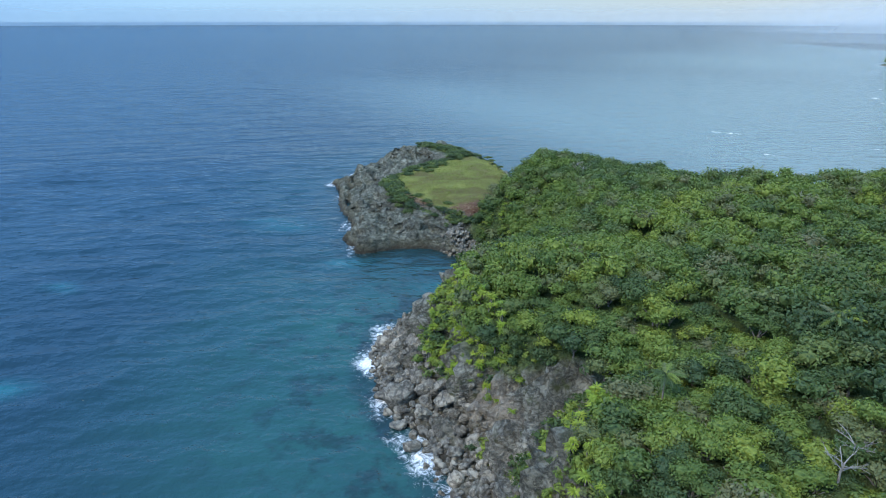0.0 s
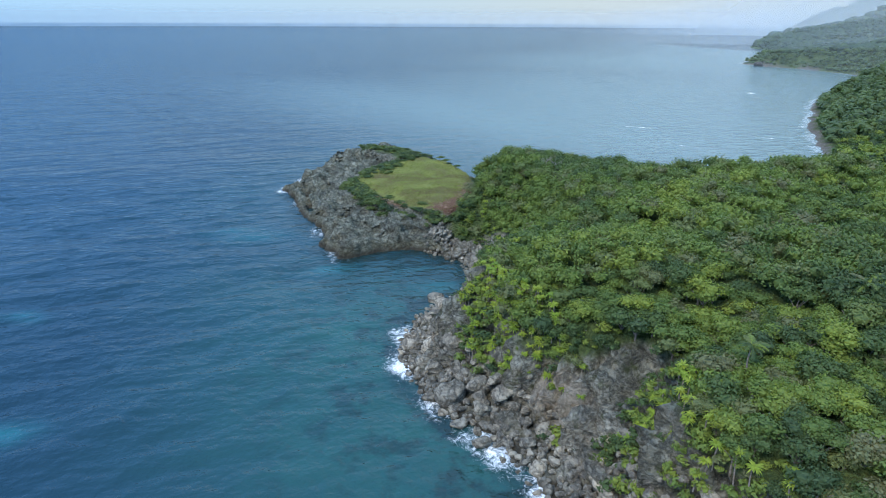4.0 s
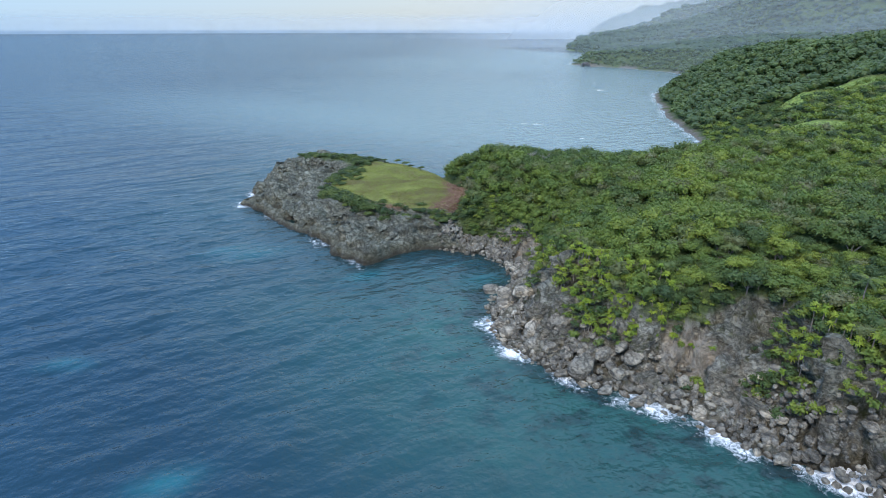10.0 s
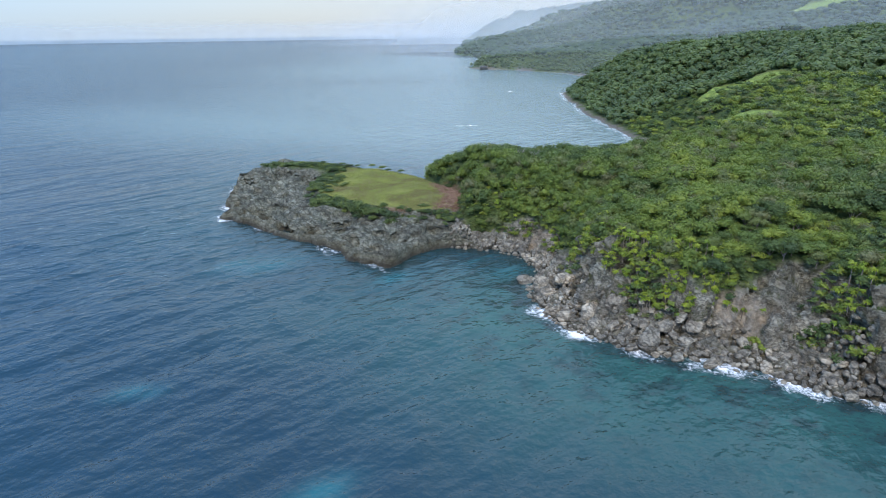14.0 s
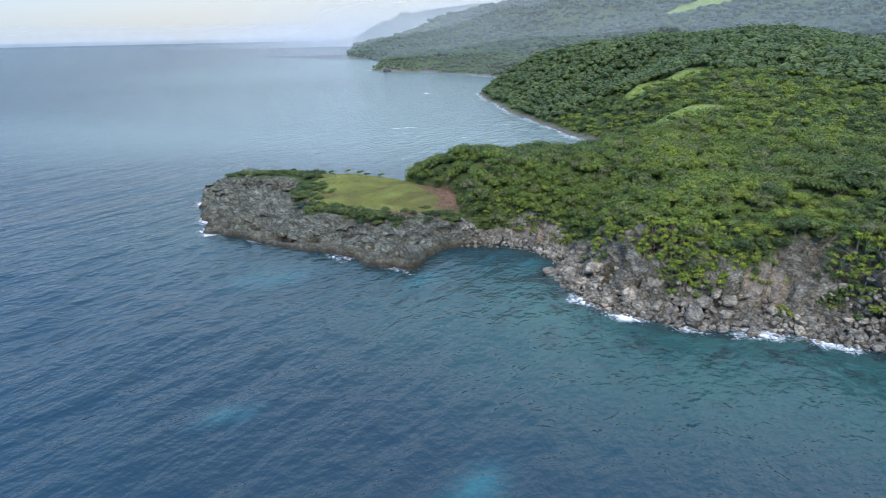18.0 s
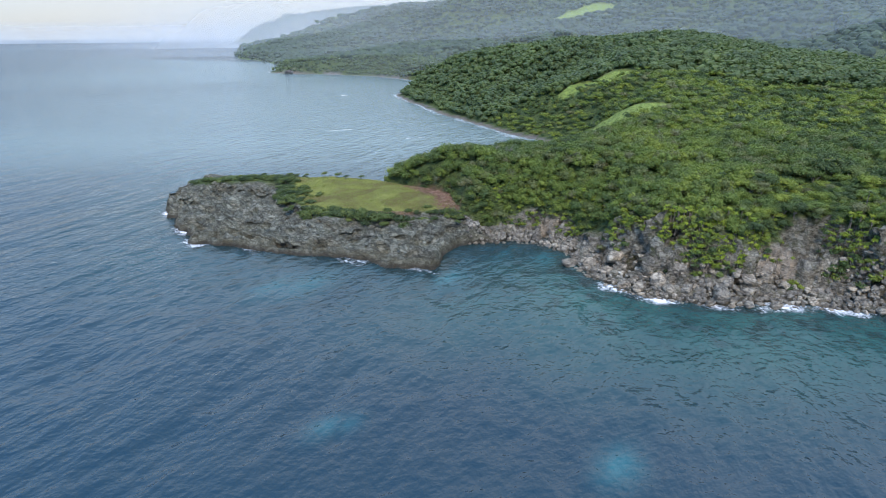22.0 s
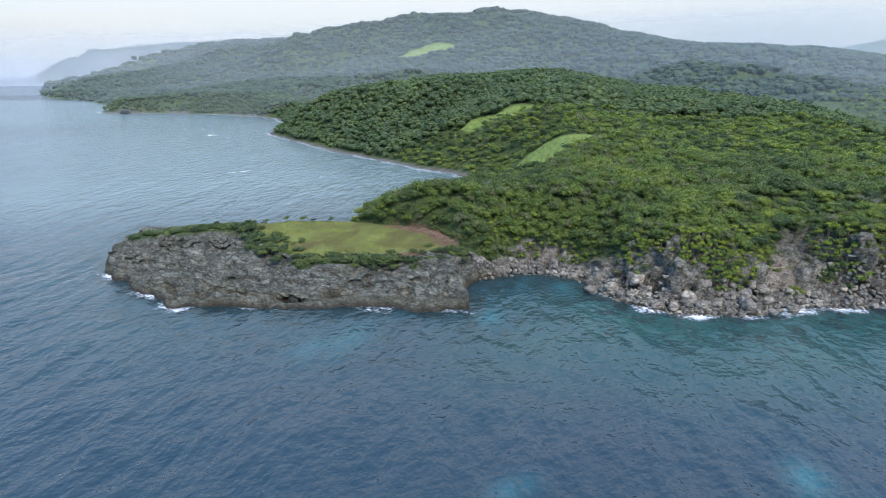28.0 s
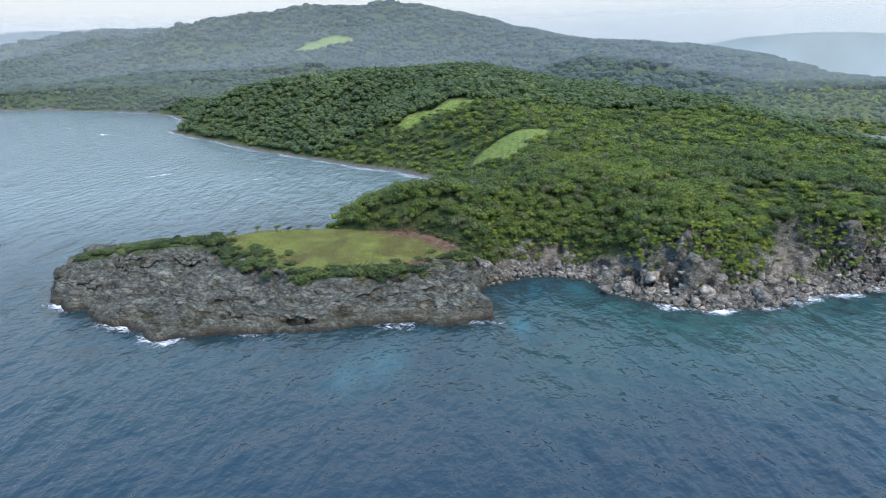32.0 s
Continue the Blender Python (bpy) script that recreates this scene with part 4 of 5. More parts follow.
def forest_mass(name, x, y, z, variants, sizes, label, r, seats=0.0, tints=(0.0, 0.99), leaf=None, roll=1.0):
    """Many trees as one mass: crowns of a few kinds, each turned, sized and tinted."""
    V, F, T, o = [], [], [], 0
    for k, (cv, cf) in enumerate(variants):
        sel = np.arange(k, len(x), len(variants))
        if not len(sel):
            continue
        a, s = r.uniform(0, 2 * np.pi, len(sel)), r.uniform(*sizes, len(sel))
        c, sn = np.cos(a)[:, None], np.sin(a)[:, None]
        vx = (cv[None, :, 0] * c - cv[None, :, 1] * sn) * s[:, None] + x[sel][:, None]
        vy = (cv[None, :, 0] * sn + cv[None, :, 1] * c) * s[:, None] + y[sel][:, None]
        vz = cv[None, :, 2] * s[:, None] + z[sel][:, None] + seats + (canopy(x[sel], y[sel]) * roll)[:, None]
        V.append(np.stack([vx, vy, vz], -1).reshape(-1, 3))
        F.append((cf[None] + (np.arange(len(sel)) * len(cv))[:, None, None]).reshape(-1, 3) + o)
        patch = 0.5 + 0.5 * fbm(x[sel] / 22, y[sel] / 22, 6.0, 3)
        T.append(np.repeat(tints[0] + (tints[1] - tints[0]) * np.clip(0.08 + (patch - 0.5) * 1.1 + 0.4 + r.uniform(-0.3, 0.3, len(sel)), 0, 1), len(cv)))
        o += len(sel) * len(cv)
    ob = new(name, sheet(name, np.concatenate(V), np.concatenate(F), leaf or LEAF, [("tint", np.concatenate(T))], smooth=False))
    return tagged(ob, label, "forest", kind="stuff")


order = rt.permutation(np.flatnonzero(~single))
mid = []
for k in range(7):
    cv, cf = crown(rt, 250, (4, 3, 4, 3, 5, 4, 3)[k], 0.1, 0.95)
    mid.append((cv * [2.35, 2.35, 2.3] + [0, 0, 2.3], cf))
forest_mass("near_forest", fx[order], fy[order], fz[order], mid, (0.6, 1.3), "dense broad-leaved coastal forest in many greens", rt, -1.0)

# ---- forest further off, coarser with distance ----
far1 = []
for k in range(6):
    cv, cf = crown(rt, 84, 3, 0.15, 0.95)
    far1.append((cv * [3.1, 3.1, 2.6] + [0, 0, 2.0], cf))
parts_x, parts_y, parts_z = [], [], []
for box in [(104, 230, 0, 335, 3.6), (62, 104, 150, 335, 3.4), (62, 104, 0, 24, 3.0), (4, 62, 0, 30, 3.0), (62, 230, -70, 0, 3.6)]:
    a, b, c = forest_spots(*box, rt)
    parts_x.append(a), parts_y.append(b), parts_z.append(c)
forest_mass("hill_forest", *[np.concatenate(q) for q in (parts_x, parts_y, parts_z)], far1, (0.6, 1.1), "thick green forest over rolling coastal hills", rt, -0.8)

far2 = []
for k in range(6):
    cv, cf = crown(rt, 22, 1, 0.3, 1.0, 1, 0.85)
    far2.append((cv * [2.8, 2.8, 2.0] + [0, 0, 1.4], cf))
x, y, z = forest_spots(230, 640, -120, 700, 4.5, rt)
k = (x < 460) | (y > 320)
nx_, ny_, nz_ = forest_spots(480, 645, 700, 1000, 7.0, rt)
x, y, z = np.concatenate([x[k], nx_]), np.concatenate([y[k], ny_]), np.concatenate([z[k], nz_])
forest_mass("slope_forest", x, y, z, far2, (0.95, 1.5), "dark forest covering the slopes above the bay", rt, 0.0, (0.0, 0.99), SLOPE_LEAF, 1.2)
far3 = []
for k in range(5):
    cv, cf = ico(1)
    lump = 1 + 0.4 * fbm(cv[:, 0] * 1.6 + 7 * k, cv[:, 1] * 1.6, cv[:, 2] * 1.6 + 4, 3)
    keep = cv[cf].mean(1)[:, 2] > -0.3
    far3.append((cv * lump[:, None] * [5.5, 5.5, 4.0] + [0, 0, 0.4], cf[keep]))
x, y, z = forest_spots(640, 1760, -450, 1400, 11, rt)
forest_mass("mountain_forest", x, y, z, far3, (0.9, 1.55), "distant dark forest on the mountain side", rt, 0.0, (0.0, 0.99), FAR_LEAF, 1.0)
x, y, z = forest_spots(640, 2760, 1400, 2980, 25, rt)
forest_mass("coast_forest", x, y, z, far3, (2.0, 3.4), "hazy dark forest over the furthest headlands", rt, -4.0, (0.0, 0.99), FAR_LEAF, 1.0)
x, y, z = forest_spots(300, 860, -460, -120, 9.5, rt)
thin = fbm(x / 60, y / 60, 3.0, 3) > -0.3
forest_mass("marsh_thickets", x[thin], y[thin], z[thin], far2, (0.8, 1.5), "scattered green thickets on the flat marsh", rt)

# ---- added upright sheets that paint haze over the valleys and the far ranges ----
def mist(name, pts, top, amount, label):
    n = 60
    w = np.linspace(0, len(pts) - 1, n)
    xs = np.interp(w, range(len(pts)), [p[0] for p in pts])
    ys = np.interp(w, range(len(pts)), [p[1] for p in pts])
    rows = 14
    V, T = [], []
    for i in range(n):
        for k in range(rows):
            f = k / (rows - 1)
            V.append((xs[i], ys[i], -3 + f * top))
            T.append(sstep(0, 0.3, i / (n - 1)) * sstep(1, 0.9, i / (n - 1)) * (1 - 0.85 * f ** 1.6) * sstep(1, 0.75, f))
    ob = new(name, sheet(name, V, grid_faces(n, rows, lambda q: np.ones(len(q), bool)), make_haze_sheet(name, amount), [("thick", T)]))
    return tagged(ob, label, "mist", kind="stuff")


mist("valley_haze_sheet", [(380, 900), (480, 700), (560, 600), (600, 400), (580, 200), (520, 60), (440, -60), (400, -200), (500, -420)], 190, 0.13, "added see-through pale sheet that paints haze over the valley below the mountain")
mist("mountain_haze_sheet", [(500, 1300), (760, 980), (840, 700), (880, 450), (860, 180), (800, -40), (760, -240), (780, -500)], 260, 0.2, "added see-through pale sheet that paints haze before the mountain")
mist("coast_haze_sheet", [(700, 1900), (1000, 1600), (1250, 1480), (1450, 1150), (1600, 1000)], 200, 0.24, "added see-through sheet that paints pale haze along the far coast")
mist("far_haze_sheet", [(1000, 2700), (1500, 2300), (1900, 2000), (2050, 1500), (1900, 600), (1700, 0), (1500, -500), (1400, -1500)], 250, 0.75, "added see-through pale sheet that paints haze in front of the furthest ranges")

# one more sheet, curved round the horizon, paints haze over the far sea
mist("sea_haze_sheet", [(-80 + 3900 * math.sin(radians(a)), 80 + 3900 * math.cos(radians(a))) for a in range(-80, 86, 5)], 150, 0.6, "added see-through sheet that paints pale haze low over the far sea")

# ---- boulders along the western shore ----
rb = np.random.default_rng(23)
boulder_meshes = []
for k in range(12):
    v, f = ico(3)
    sq = rb.uniform(0.7, 1.0, 3)
    cut = np.ones(len(v))
    for _ in range(9):                      # flat broken faces
        a = rb.normal(0, 1, 3)
        a /= np.linalg.norm(a)
        reach = v @ a
        lim = rb.uniform(0.5, 0.82)
        cut = np.where(reach * cut > lim, lim / np.maximum(reach, 1e-6), cut)
    o = rb.uniform(0, 80)
    v = v * (cut * (1 + 0.20 * fbm(v[:, 0] * 2 + o, v[:, 1] * 2, v[:, 2] * 2, 3) + 0.09 * fbm(v[:, 0] * 6 + o, v[:, 1] * 6, v[:, 2] * 6, 2)))[:, None] * sq
    boulder_meshes.append(sheet("boulder", v, f, ROCK))


def coast_point(s, off):
    """A place s metres along the western boulder shore from the cove southwards, off metres inland."""
    pts = np.array(COAST_WEST[12:])
    seg = np.hypot(*np.diff(pts, axis=0).T)
    cum = np.concatenate([[0], np.cumsum(seg)])
    i = int(np.clip(np.searchsorted(cum, s) - 1, 0, len(seg) - 1))
    t = (s - cum[i]) / seg[i]
    p = pts[i] + (pts[i + 1] - pts[i]) * t
    d = (pts[i + 1] - pts[i]) / seg[i]
    return p[0] - d[1] * off, p[1] + d[0] * off


KNOWN = [(-7.1, 84.7, 3.1), (-4.6, 94.4, 3.3), (-7.3, 99.0, 2.8), (-2.0, 111, 2.6), (-2.5, 117.5, 2.6), (-5.7, 112.2, 1.8), (-2.7, 122.9, 2.2), (-11.2, 102.5, 2.0), (-5.5, 84.7, 2.2), (-4.5, 73.2, 1.9),
         (-2.5, 84.6, 2.3), (1.6, 65.7, 1.5), (-8.5, 92, 2.0), (-9.5, 96, 1.9), (-3, 79.5, 2.0), (0.5, 80, 2.0), (-10.3, 106.5, 1.9)]
placed = []
shore_len = float(np.hypot(*np.diff(np.array(COAST_WEST[12:]), axis=0).T).sum())
tries = [(x, y, r) for x, y, r in KNOWN]
for _ in range(9000):
    s = rb.uniform(0, shore_len)
    off = rb.uniform(-1.2, 6.6) if rb.random() < 0.93 else rb.uniform(6.6, 8.4)
    x, y = coast_point(s, off)
    r = float(np.clip(rb.lognormal(-0.12, 0.42), 0.42, 2.6)) * (1.15 if 74 < y < 108 else 0.92 if y < 112 else 0.7)
    if 58 < y < 79 and rb.random() < 0.45:
        x, y = coast_point(s, rb.uniform(5, 9.5))
    if y > 112 and off > 5.5:
        continue
    tries.append((x, y, r))
cell = {}
for x, y, r in tries:
    key = (int(x // 4), int(y // 4))
    ok = True
    for a in (-1, 0, 1):
        for b in (-1, 0, 1):
            for (u, v, q) in cell.get((key[0] + a, key[1] + b), ()):
                if math.hypot(u - x, v - y) < 0.72 * (r + q):
                    ok = False
    if ok:
        placed.append((x, y, r))
        cell.setdefault(key, []).append((x, y, r))
bx, by, br = np.array(placed).T
bz, bd, _, bh = land(bx, by)
keep = (bd > -2.5) & (bd < 12) & (by > 20)
bx, by, br, bz = bx[keep], by[keep], br[keep], bz[keep]
rank = np.argsort(-br)
B_LABELS = ["weathered grey limestone boulder on the rocky shore", "pale grey rounded boulder wedged among others", "rough brown-grey rock block near the waterline"]
for i in rank[:300]:
    ob = new("boulder", boulder_meshes[rb.integers(len(boulder_meshes))])
    ob.matrix_world = pose(bx[i], by[i], max(bz[i], -0.3) + br[i] * 0.22, rb.uniform(-25, 25), rb.uniform(-25, 25), rb.uniform(0, 360)) @ Matrix.Diagonal((br[i] * rb.uniform(0.95, 1.25), br[i] * 1.05, br[i] * rb.uniform(0.8, 1.05), 1))
    tagged(ob, B_LABELS[2 if bz[i] < 0.7 else rb.integers(2)], "boulder", "boulders along the shore")


def rock_mass(name, x, y, z, r, label, rr):
    V, F, o = [], [], 0
    v0, f0 = ico(2)
    for i in range(len(x)):
        q = Euler(rr.uniform(0, 6.28, 3)).to_matrix()
        k = rr.uniform(0, 60)
        w = v0 * (1 + 0.28 * fbm(v0[:, 0] * 1.3 + k, v0[:, 1] * 1.3, v0[:, 2] * 1.3, 2))[:, None] * rr.uniform(0.65, 1.1, 3)
        V.append(w @ np.array(q).T * r[i] + [x[i], y[i], z[i]]), F.append(f0 + o)
        o += len(v0)
    return tagged(new(name, sheet(name, np.concatenate(V), np.concatenate(F), ROCK)), label, "rocks", kind="stuff")


rest = rank[300:]
nx, ny, nr = [], [], []
for _ in range(1000):
    x, y = coast_point(rb.uniform(0, shore_len), rb.uniform(0.3, 6.8))
    nx.append(x), ny.append(y), nr.append(rb.uniform(0.25, 0.75))
nx, ny, nr = np.concatenate([bx[rest], nx]), np.concatenate([by[rest], ny]), np.concatenate([br[rest], nr])
nz, nd, _, _ = land(nx, ny)
k = (nd > -0.5) & (nd < 11)
rock_mass("rubble", nx[k], ny[k], nz[k] + nr[k] * 0.3, nr[k], "grey limestone rubble between the shore boulders", rb)

# ---- shrubs ----
rs = np.random.default_rng(31)
shrub_meshes = []
for k in range(6):
    cv, cf = crown(rs, 260, 5, 0.125, 0.75)
    shrub_meshes.append(sheet("shrub", cv * [1, 1, 0.95] + [0, 0, 0.3], cf, SHRUB_LEAF, smooth=False))


def shrubs(x, y, size, label, group, lift=0.0):
    z = height_at(x, y)
    for i in range(len(x)):
        ob = new("shrub", shrub_meshes[rs.integers(len(shrub_meshes))])
        q = rs.uniform(*size)
        ob.matrix_world = pose(x[i], y[i], z[i] + lift, 0, 0, rs.uniform(0, 360)) @ Matrix.Diagonal((q, q, q * rs.uniform(0.6, 0.95), 1))
        tagged(ob, label, "shrub", group)


def along(pts, n, spread):
    p = np.array(pts, float)
    seg = np.hypot(*np.diff(p, axis=0).T)
    cum = np.concatenate([[0], np.cumsum(seg)])
    s = np.sort(rs.uniform(0, cum[-1], n))
    x, y = np.interp(s, cum, p[:, 0]), np.interp(s, cum, p[:, 1])
    return x + rs.normal(0, spread, n), y + rs.normal(0, spread, n)


shrubs(*along([(9, 237), (4, 245), (-1, 253), (-7, 261), (-13, 264)], 60, 2.0), (0.9, 2.1), "wind-clipped dark green shrub along the rocky point", "shrubs on the point")
shrubs(*along([(9, 239), (2, 233), (-6, 226), (-13, 216)], 56, 1.6), (1.1, 2.4), "low green shrub at the edge of the clearing", "shrubs round the clearing")
shrubs(*along([(-19, 204), (-18, 195), (-16.5, 189), (-12, 181), (-8, 176)], 62, 1.5), (1.3, 3.0), "dark green shrub hanging over the rock ledge", "shrubs round the clearing", -0.5)
shrubs(*along([(-1, 225), (-8, 217), (-14, 208)], 40, 2.2), (0.9, 2.2), "rounded dark green bush on the edge of the clearing", "shrubs round the clearing", -0.1)
shrubs(*along([(11, 164), (18.5, 171.5), (24, 180), (26, 190)], 18, 0.9), (1.2, 2.3), "leafy green bush where the forest meets the cut brush", "shrubs round the clearing", -0.2)
shrubs(*along([(-9, 173), (-4, 167.5)], 14, 0.9), (1.4, 2.5), "dense green bush hanging down the cliff edge", "shrubs round the clearing", -1.0)
shrubs(*along([(-6, 172), (-1, 167), (4, 162.5), (2, 159.5)], 34, 1.3), (0.8, 1.7), "yellow-green shrub on the cliff top", "shrubs round the clearing", -0.3)
shrubs(*along([(13, 238), (19, 228), (23, 215), (24, 200)], 24, 0.7), (0.5, 1.0), "small windblown shrub at the back of the clearing", "shrubs round the clearing")
shrubs(*along([(3, 161), (8, 160), (13, 163), (16, 159), (11, 155)], 44, 1.3), (0.9, 1.9), "dense green bush on the steep bank above the cove", "shrubs round the clearing", -0.2)
cx, cy = along([(9, 46), (8, 56), (6, 64), (2, 74), (-1, 84), (0, 96), (3, 106), (8, 114)], 150, 1.8)
cz, cd, _, _ = land(cx, cy)
k = (cd > 8.5)
foot_x, foot_y = along([(6, 70), (9, 67), (10, 63), (10, 59)], 30, 0.7)
cx, cy = np.concatenate([cx[k], foot_x]), np.concatenate([cy[k], foot_y])

# scrub over the cliff tops and faces, thick along the forest's edge
sx_, sy_ = scatter(-12, 30, 36, 160, 1.25, rs)
sz_, sd_, sc_, sw_ = land(sx_, sy_)
cover = 2.0 * fbm(sx_ / 7, sy_ / 7, 9.0, 3) + 0.15 * (sd_ - 8.8) + 0.7 * sstep(116, 126, sy_)
k = (sw_ < 0.3) & (sd_ > 6.5) & (sd_ < 21) & (cover + rs.uniform(-0.25, 0.25, len(sx_)) > 0.05)
small = []
for _ in range(5):
    cv, cf = crown(rs, 70, 2, 0.2, 0.8)
    small.append((cv * [1, 1, 0.9] + [0, 0, 0.35], cf))
forest_mass("cliff_scrub", np.concatenate([sx_[k], cx]), np.concatenate([sy_[k], cy]), np.concatenate([sz_[k], height_at(cx, cy) - 0.2]), small, (0.7, 1.7), "low green scrub spilling over the grey cliffs", rs, 0.0, (0.0, 0.99), None, 0.0)

# ---- cliff palms: bright rosettes on thin stems ----
rp = np.random.default_rng(41)


def frond(r, length, width, rise_, droop, az, segs=4):
    """One strap leaf with a folded rib, arching out and down."""
    V, F = [], []
    d = np.array([math.cos(az), math.sin(az), 0])
    side = np.array([-math.sin(az), math.cos(az), 0])
    for i in range(segs + 1):
        t = i / segs
        c = d * length * t * math.cos(rise_ * (1 - t)) + np.array([0, 0, length * (math.sin(rise_) * t - droop * t * t)])
        w = width * (math.sin(math.pi * min(0.12 + 0.88 * t, 1.0)) * 0.9 + 0.06)
        V += [c - side * w, c + np.array([0, 0, width * 0.25]), c + side * w]
        if i:
            o = (i - 1) * 3
            F += [(o, o + 1, o + 4), (o, o + 4, o + 3), (o + 1, o + 2, o + 5), (o + 1, o + 5, o + 4)]
    return np.array(V), np.array(F)


rosettes = []
for k in range(4):
    items = [frond(rp, rp.uniform(0.55, 0.9), 0.085, rp.uniform(0.0, 1.35), rp.uniform(0.35, 0.85), rp.uniform(0, 6.28), 3) for _ in range(58)]
    rosettes.append(sheet("crown", *merge(items), PALM_LEAF, smooth=False))
stems = [sheet("stem", *tube([(0, 0, -0.8), (0.12 * k, 0.08, 0.5), (0.2 * k - 0.2, 0.05, 1.0)], [0.10, 0.085, 0.07], 6), BARK) for k in range(3)]
spots = []
for (x0, x1, y0, y1, n) in [(-3, 9, 72, 101, 250), (4, 12, 62, 76, 16), (11, 20, 40, 62, 64), (2, 14, 101, 116, 34), (13, 26, 124, 160, 30)]:
    for _ in range(n):
        spots.append((rp.uniform(x0, x1), rp.uniform(y0, y1)))
spots = np.array(spots)
pz, pd_, _, pw = land(spots[:, 0], spots[:, 1])
for (x, y), z, d, w in zip(spots, pz, pd_, pw):
    if d < 7.4 or d > 17 or w > 0.3:
        continue
    h = rp.uniform(0.6, 1.7) + (1.2 if d > 14 else 0)
    t = base("cliff_palm", x, y, z, "slender cliff palm with a bright yellow-green rosette crown", "palm", "palms on the cliff", rp.uniform(0, 360), 1.0)
    st = part("stem", stems[rp.integers(3)], t, "thin grey stem")
    st.scale = (1, 1, h)
    c = part("crown", rosettes[rp.integers(4)], t)
    c.location = (0, 0, h)
    c.scale = (rp.uniform(0.75, 1.2),) * 3


def coconut(x, y, z, tall, size):
    t = base("coconut_palm", x, y, z, "tall palm with long arching green fronds above the forest", "palm", "tall palms", rp.uniform(0, 360), 1.0)
    part("trunk", sheet("trunk", *tube([(0, 0, -1), (0.2, 0, tall * 0.5), (0.1, 0.1, tall)], [0.14, 0.11, 0.08], 7), BARK), t)
    for k in range(17):
        items = []
        az, ri, dr = k * 2.4 + rp.uniform(-0.2, 0.2), rp.uniform(0.15, 1.2), rp.uniform(0.45, 0.75)
        L = size * rp.uniform(0.85, 1.1)
        rib = [np.array([math.cos(az) * L * u * math.cos(ri * (1 - u)), math.sin(az) * L * u * math.cos(ri * (1 - u)), L * (math.sin(ri) * u - dr * u * u)]) for u in np.linspace(0, 1, 12)]
        items.append(tube(rib, [0.04] * 6 + [0.025] * 6, 4))
        side = np.array([-math.sin(az), math.cos(az), 0])
        for i in range(1, 12):
            for s in (-1, 1):
                q = rib[i] - rib[i - 1]
                for j in range(2):
                    p0 = rib[i - 1] + q * j * 0.5
                    tip = p0 + side * s * L * 0.24 * math.sin(math.pi * (0.15 + 0.8 * i / 12)) + q * 0.9 + np.array([0, 0, -0.12 * L * 0.5])
                    items.append((np.array([p0, p0 + q * 0.5, tip]), np.array([[0, 1, 2]])))
        f = part("frond", sheet("frond", *merge(items), LEAF, smooth=False), t)
        f.location = (0.1, 0.1, tall)


for x, y, top, size in [(48.2, 66.3, 25.0, 3.0), (25.1, 58.3, 22.3, 2.0)]:
    z = float(height_at(x, y)[0])
    coconut(x, y, z, max(top - z, 4.0), size)

# ---- clearing: grass tufts, felled brush, small trees ----
rg = np.random.default_rng(53)


def make_brush():
    m_, n, l, p = material("felled_brush")
    g = n.new("ShaderNodeNewGeometry")
    c = ramp(n, [(0.0, (0.13, 0.06, 0.04)), (0.5, (0.26, 0.15, 0.10)), (1.0, (0.40, 0.28, 0.20))])
    l.new(g.outputs["Random Per Island"], c.inputs["Fac"])
    l.new(c.outputs["Color"], p.inputs["Base Color"])
    p.inputs["Roughness"].default_value = 0.9
    return m_


def make_grass():
    m_, n, l, p = material("grass_blades")
    g = n.new("ShaderNodeNewGeometry")
    c = ramp(n, [(0.0, (0.13, 0.16, 0.03)), (0.5, (0.19, 0.25, 0.04)), (1.0, (0.27, 0.30, 0.07))])
    l.new(g.outputs["Random Per Island"], c.inputs["Fac"])
    l.new(c.outputs["Color"], p.inputs["Base Color"])
    p.inputs["Roughness"].default_value = 0.8
    return m_


gx_, gy_ = rg.uniform(-20, 23, 14000), rg.uniform(162, 239, 14000)
k = signed(gx_, gy_, CLEARING) > -0.4
gx_, gy_ = gx_[k], gy_[k]
thin = fbm(gx_ / 5, gy_ / 5, 3.0, 3) + rg.uniform(-0.4, 0.4, len(gx_)) > -0.1
gx_, gy_ = gx_[thin], gy_[thin]
gz_ = height_at(gx_, gy_)
n_ = len(gx_)
V = np.zeros((n_, 3, 3, 3))
for b in range(3):
    a = rg.uniform(0, 6.28, n_)
    wdt, hgt = rg.uniform(0.08, 0.16, n_), rg.uniform(0.06, 0.22, n_)
    cxy = np.stack([gx_, gy_], 1) + rg.normal(0, 0.1, (n_, 2))
    V[:, b, 0] = np.stack([cxy[:, 0] - np.cos(a) * wdt, cxy[:, 1] - np.sin(a) * wdt, gz_ - 0.05], 1)
    V[:, b, 1] = np.stack([cxy[:, 0] + np.cos(a) * wdt, cxy[:, 1] + np.sin(a) * wdt, gz_ - 0.05], 1)
    V[:, b, 2] = np.stack([cxy[:, 0] + rg.normal(0, 0.12, n_), cxy[:, 1] + rg.normal(0, 0.12, n_), gz_ + hgt], 1)
tagged(new("grass", sheet("grass", V.reshape(-1, 3), np.arange(n_ * 9).reshape(-1, 3), make_grass(), smooth=False)), "short rough grass over the headland clearing", "grass", kind="stuff")

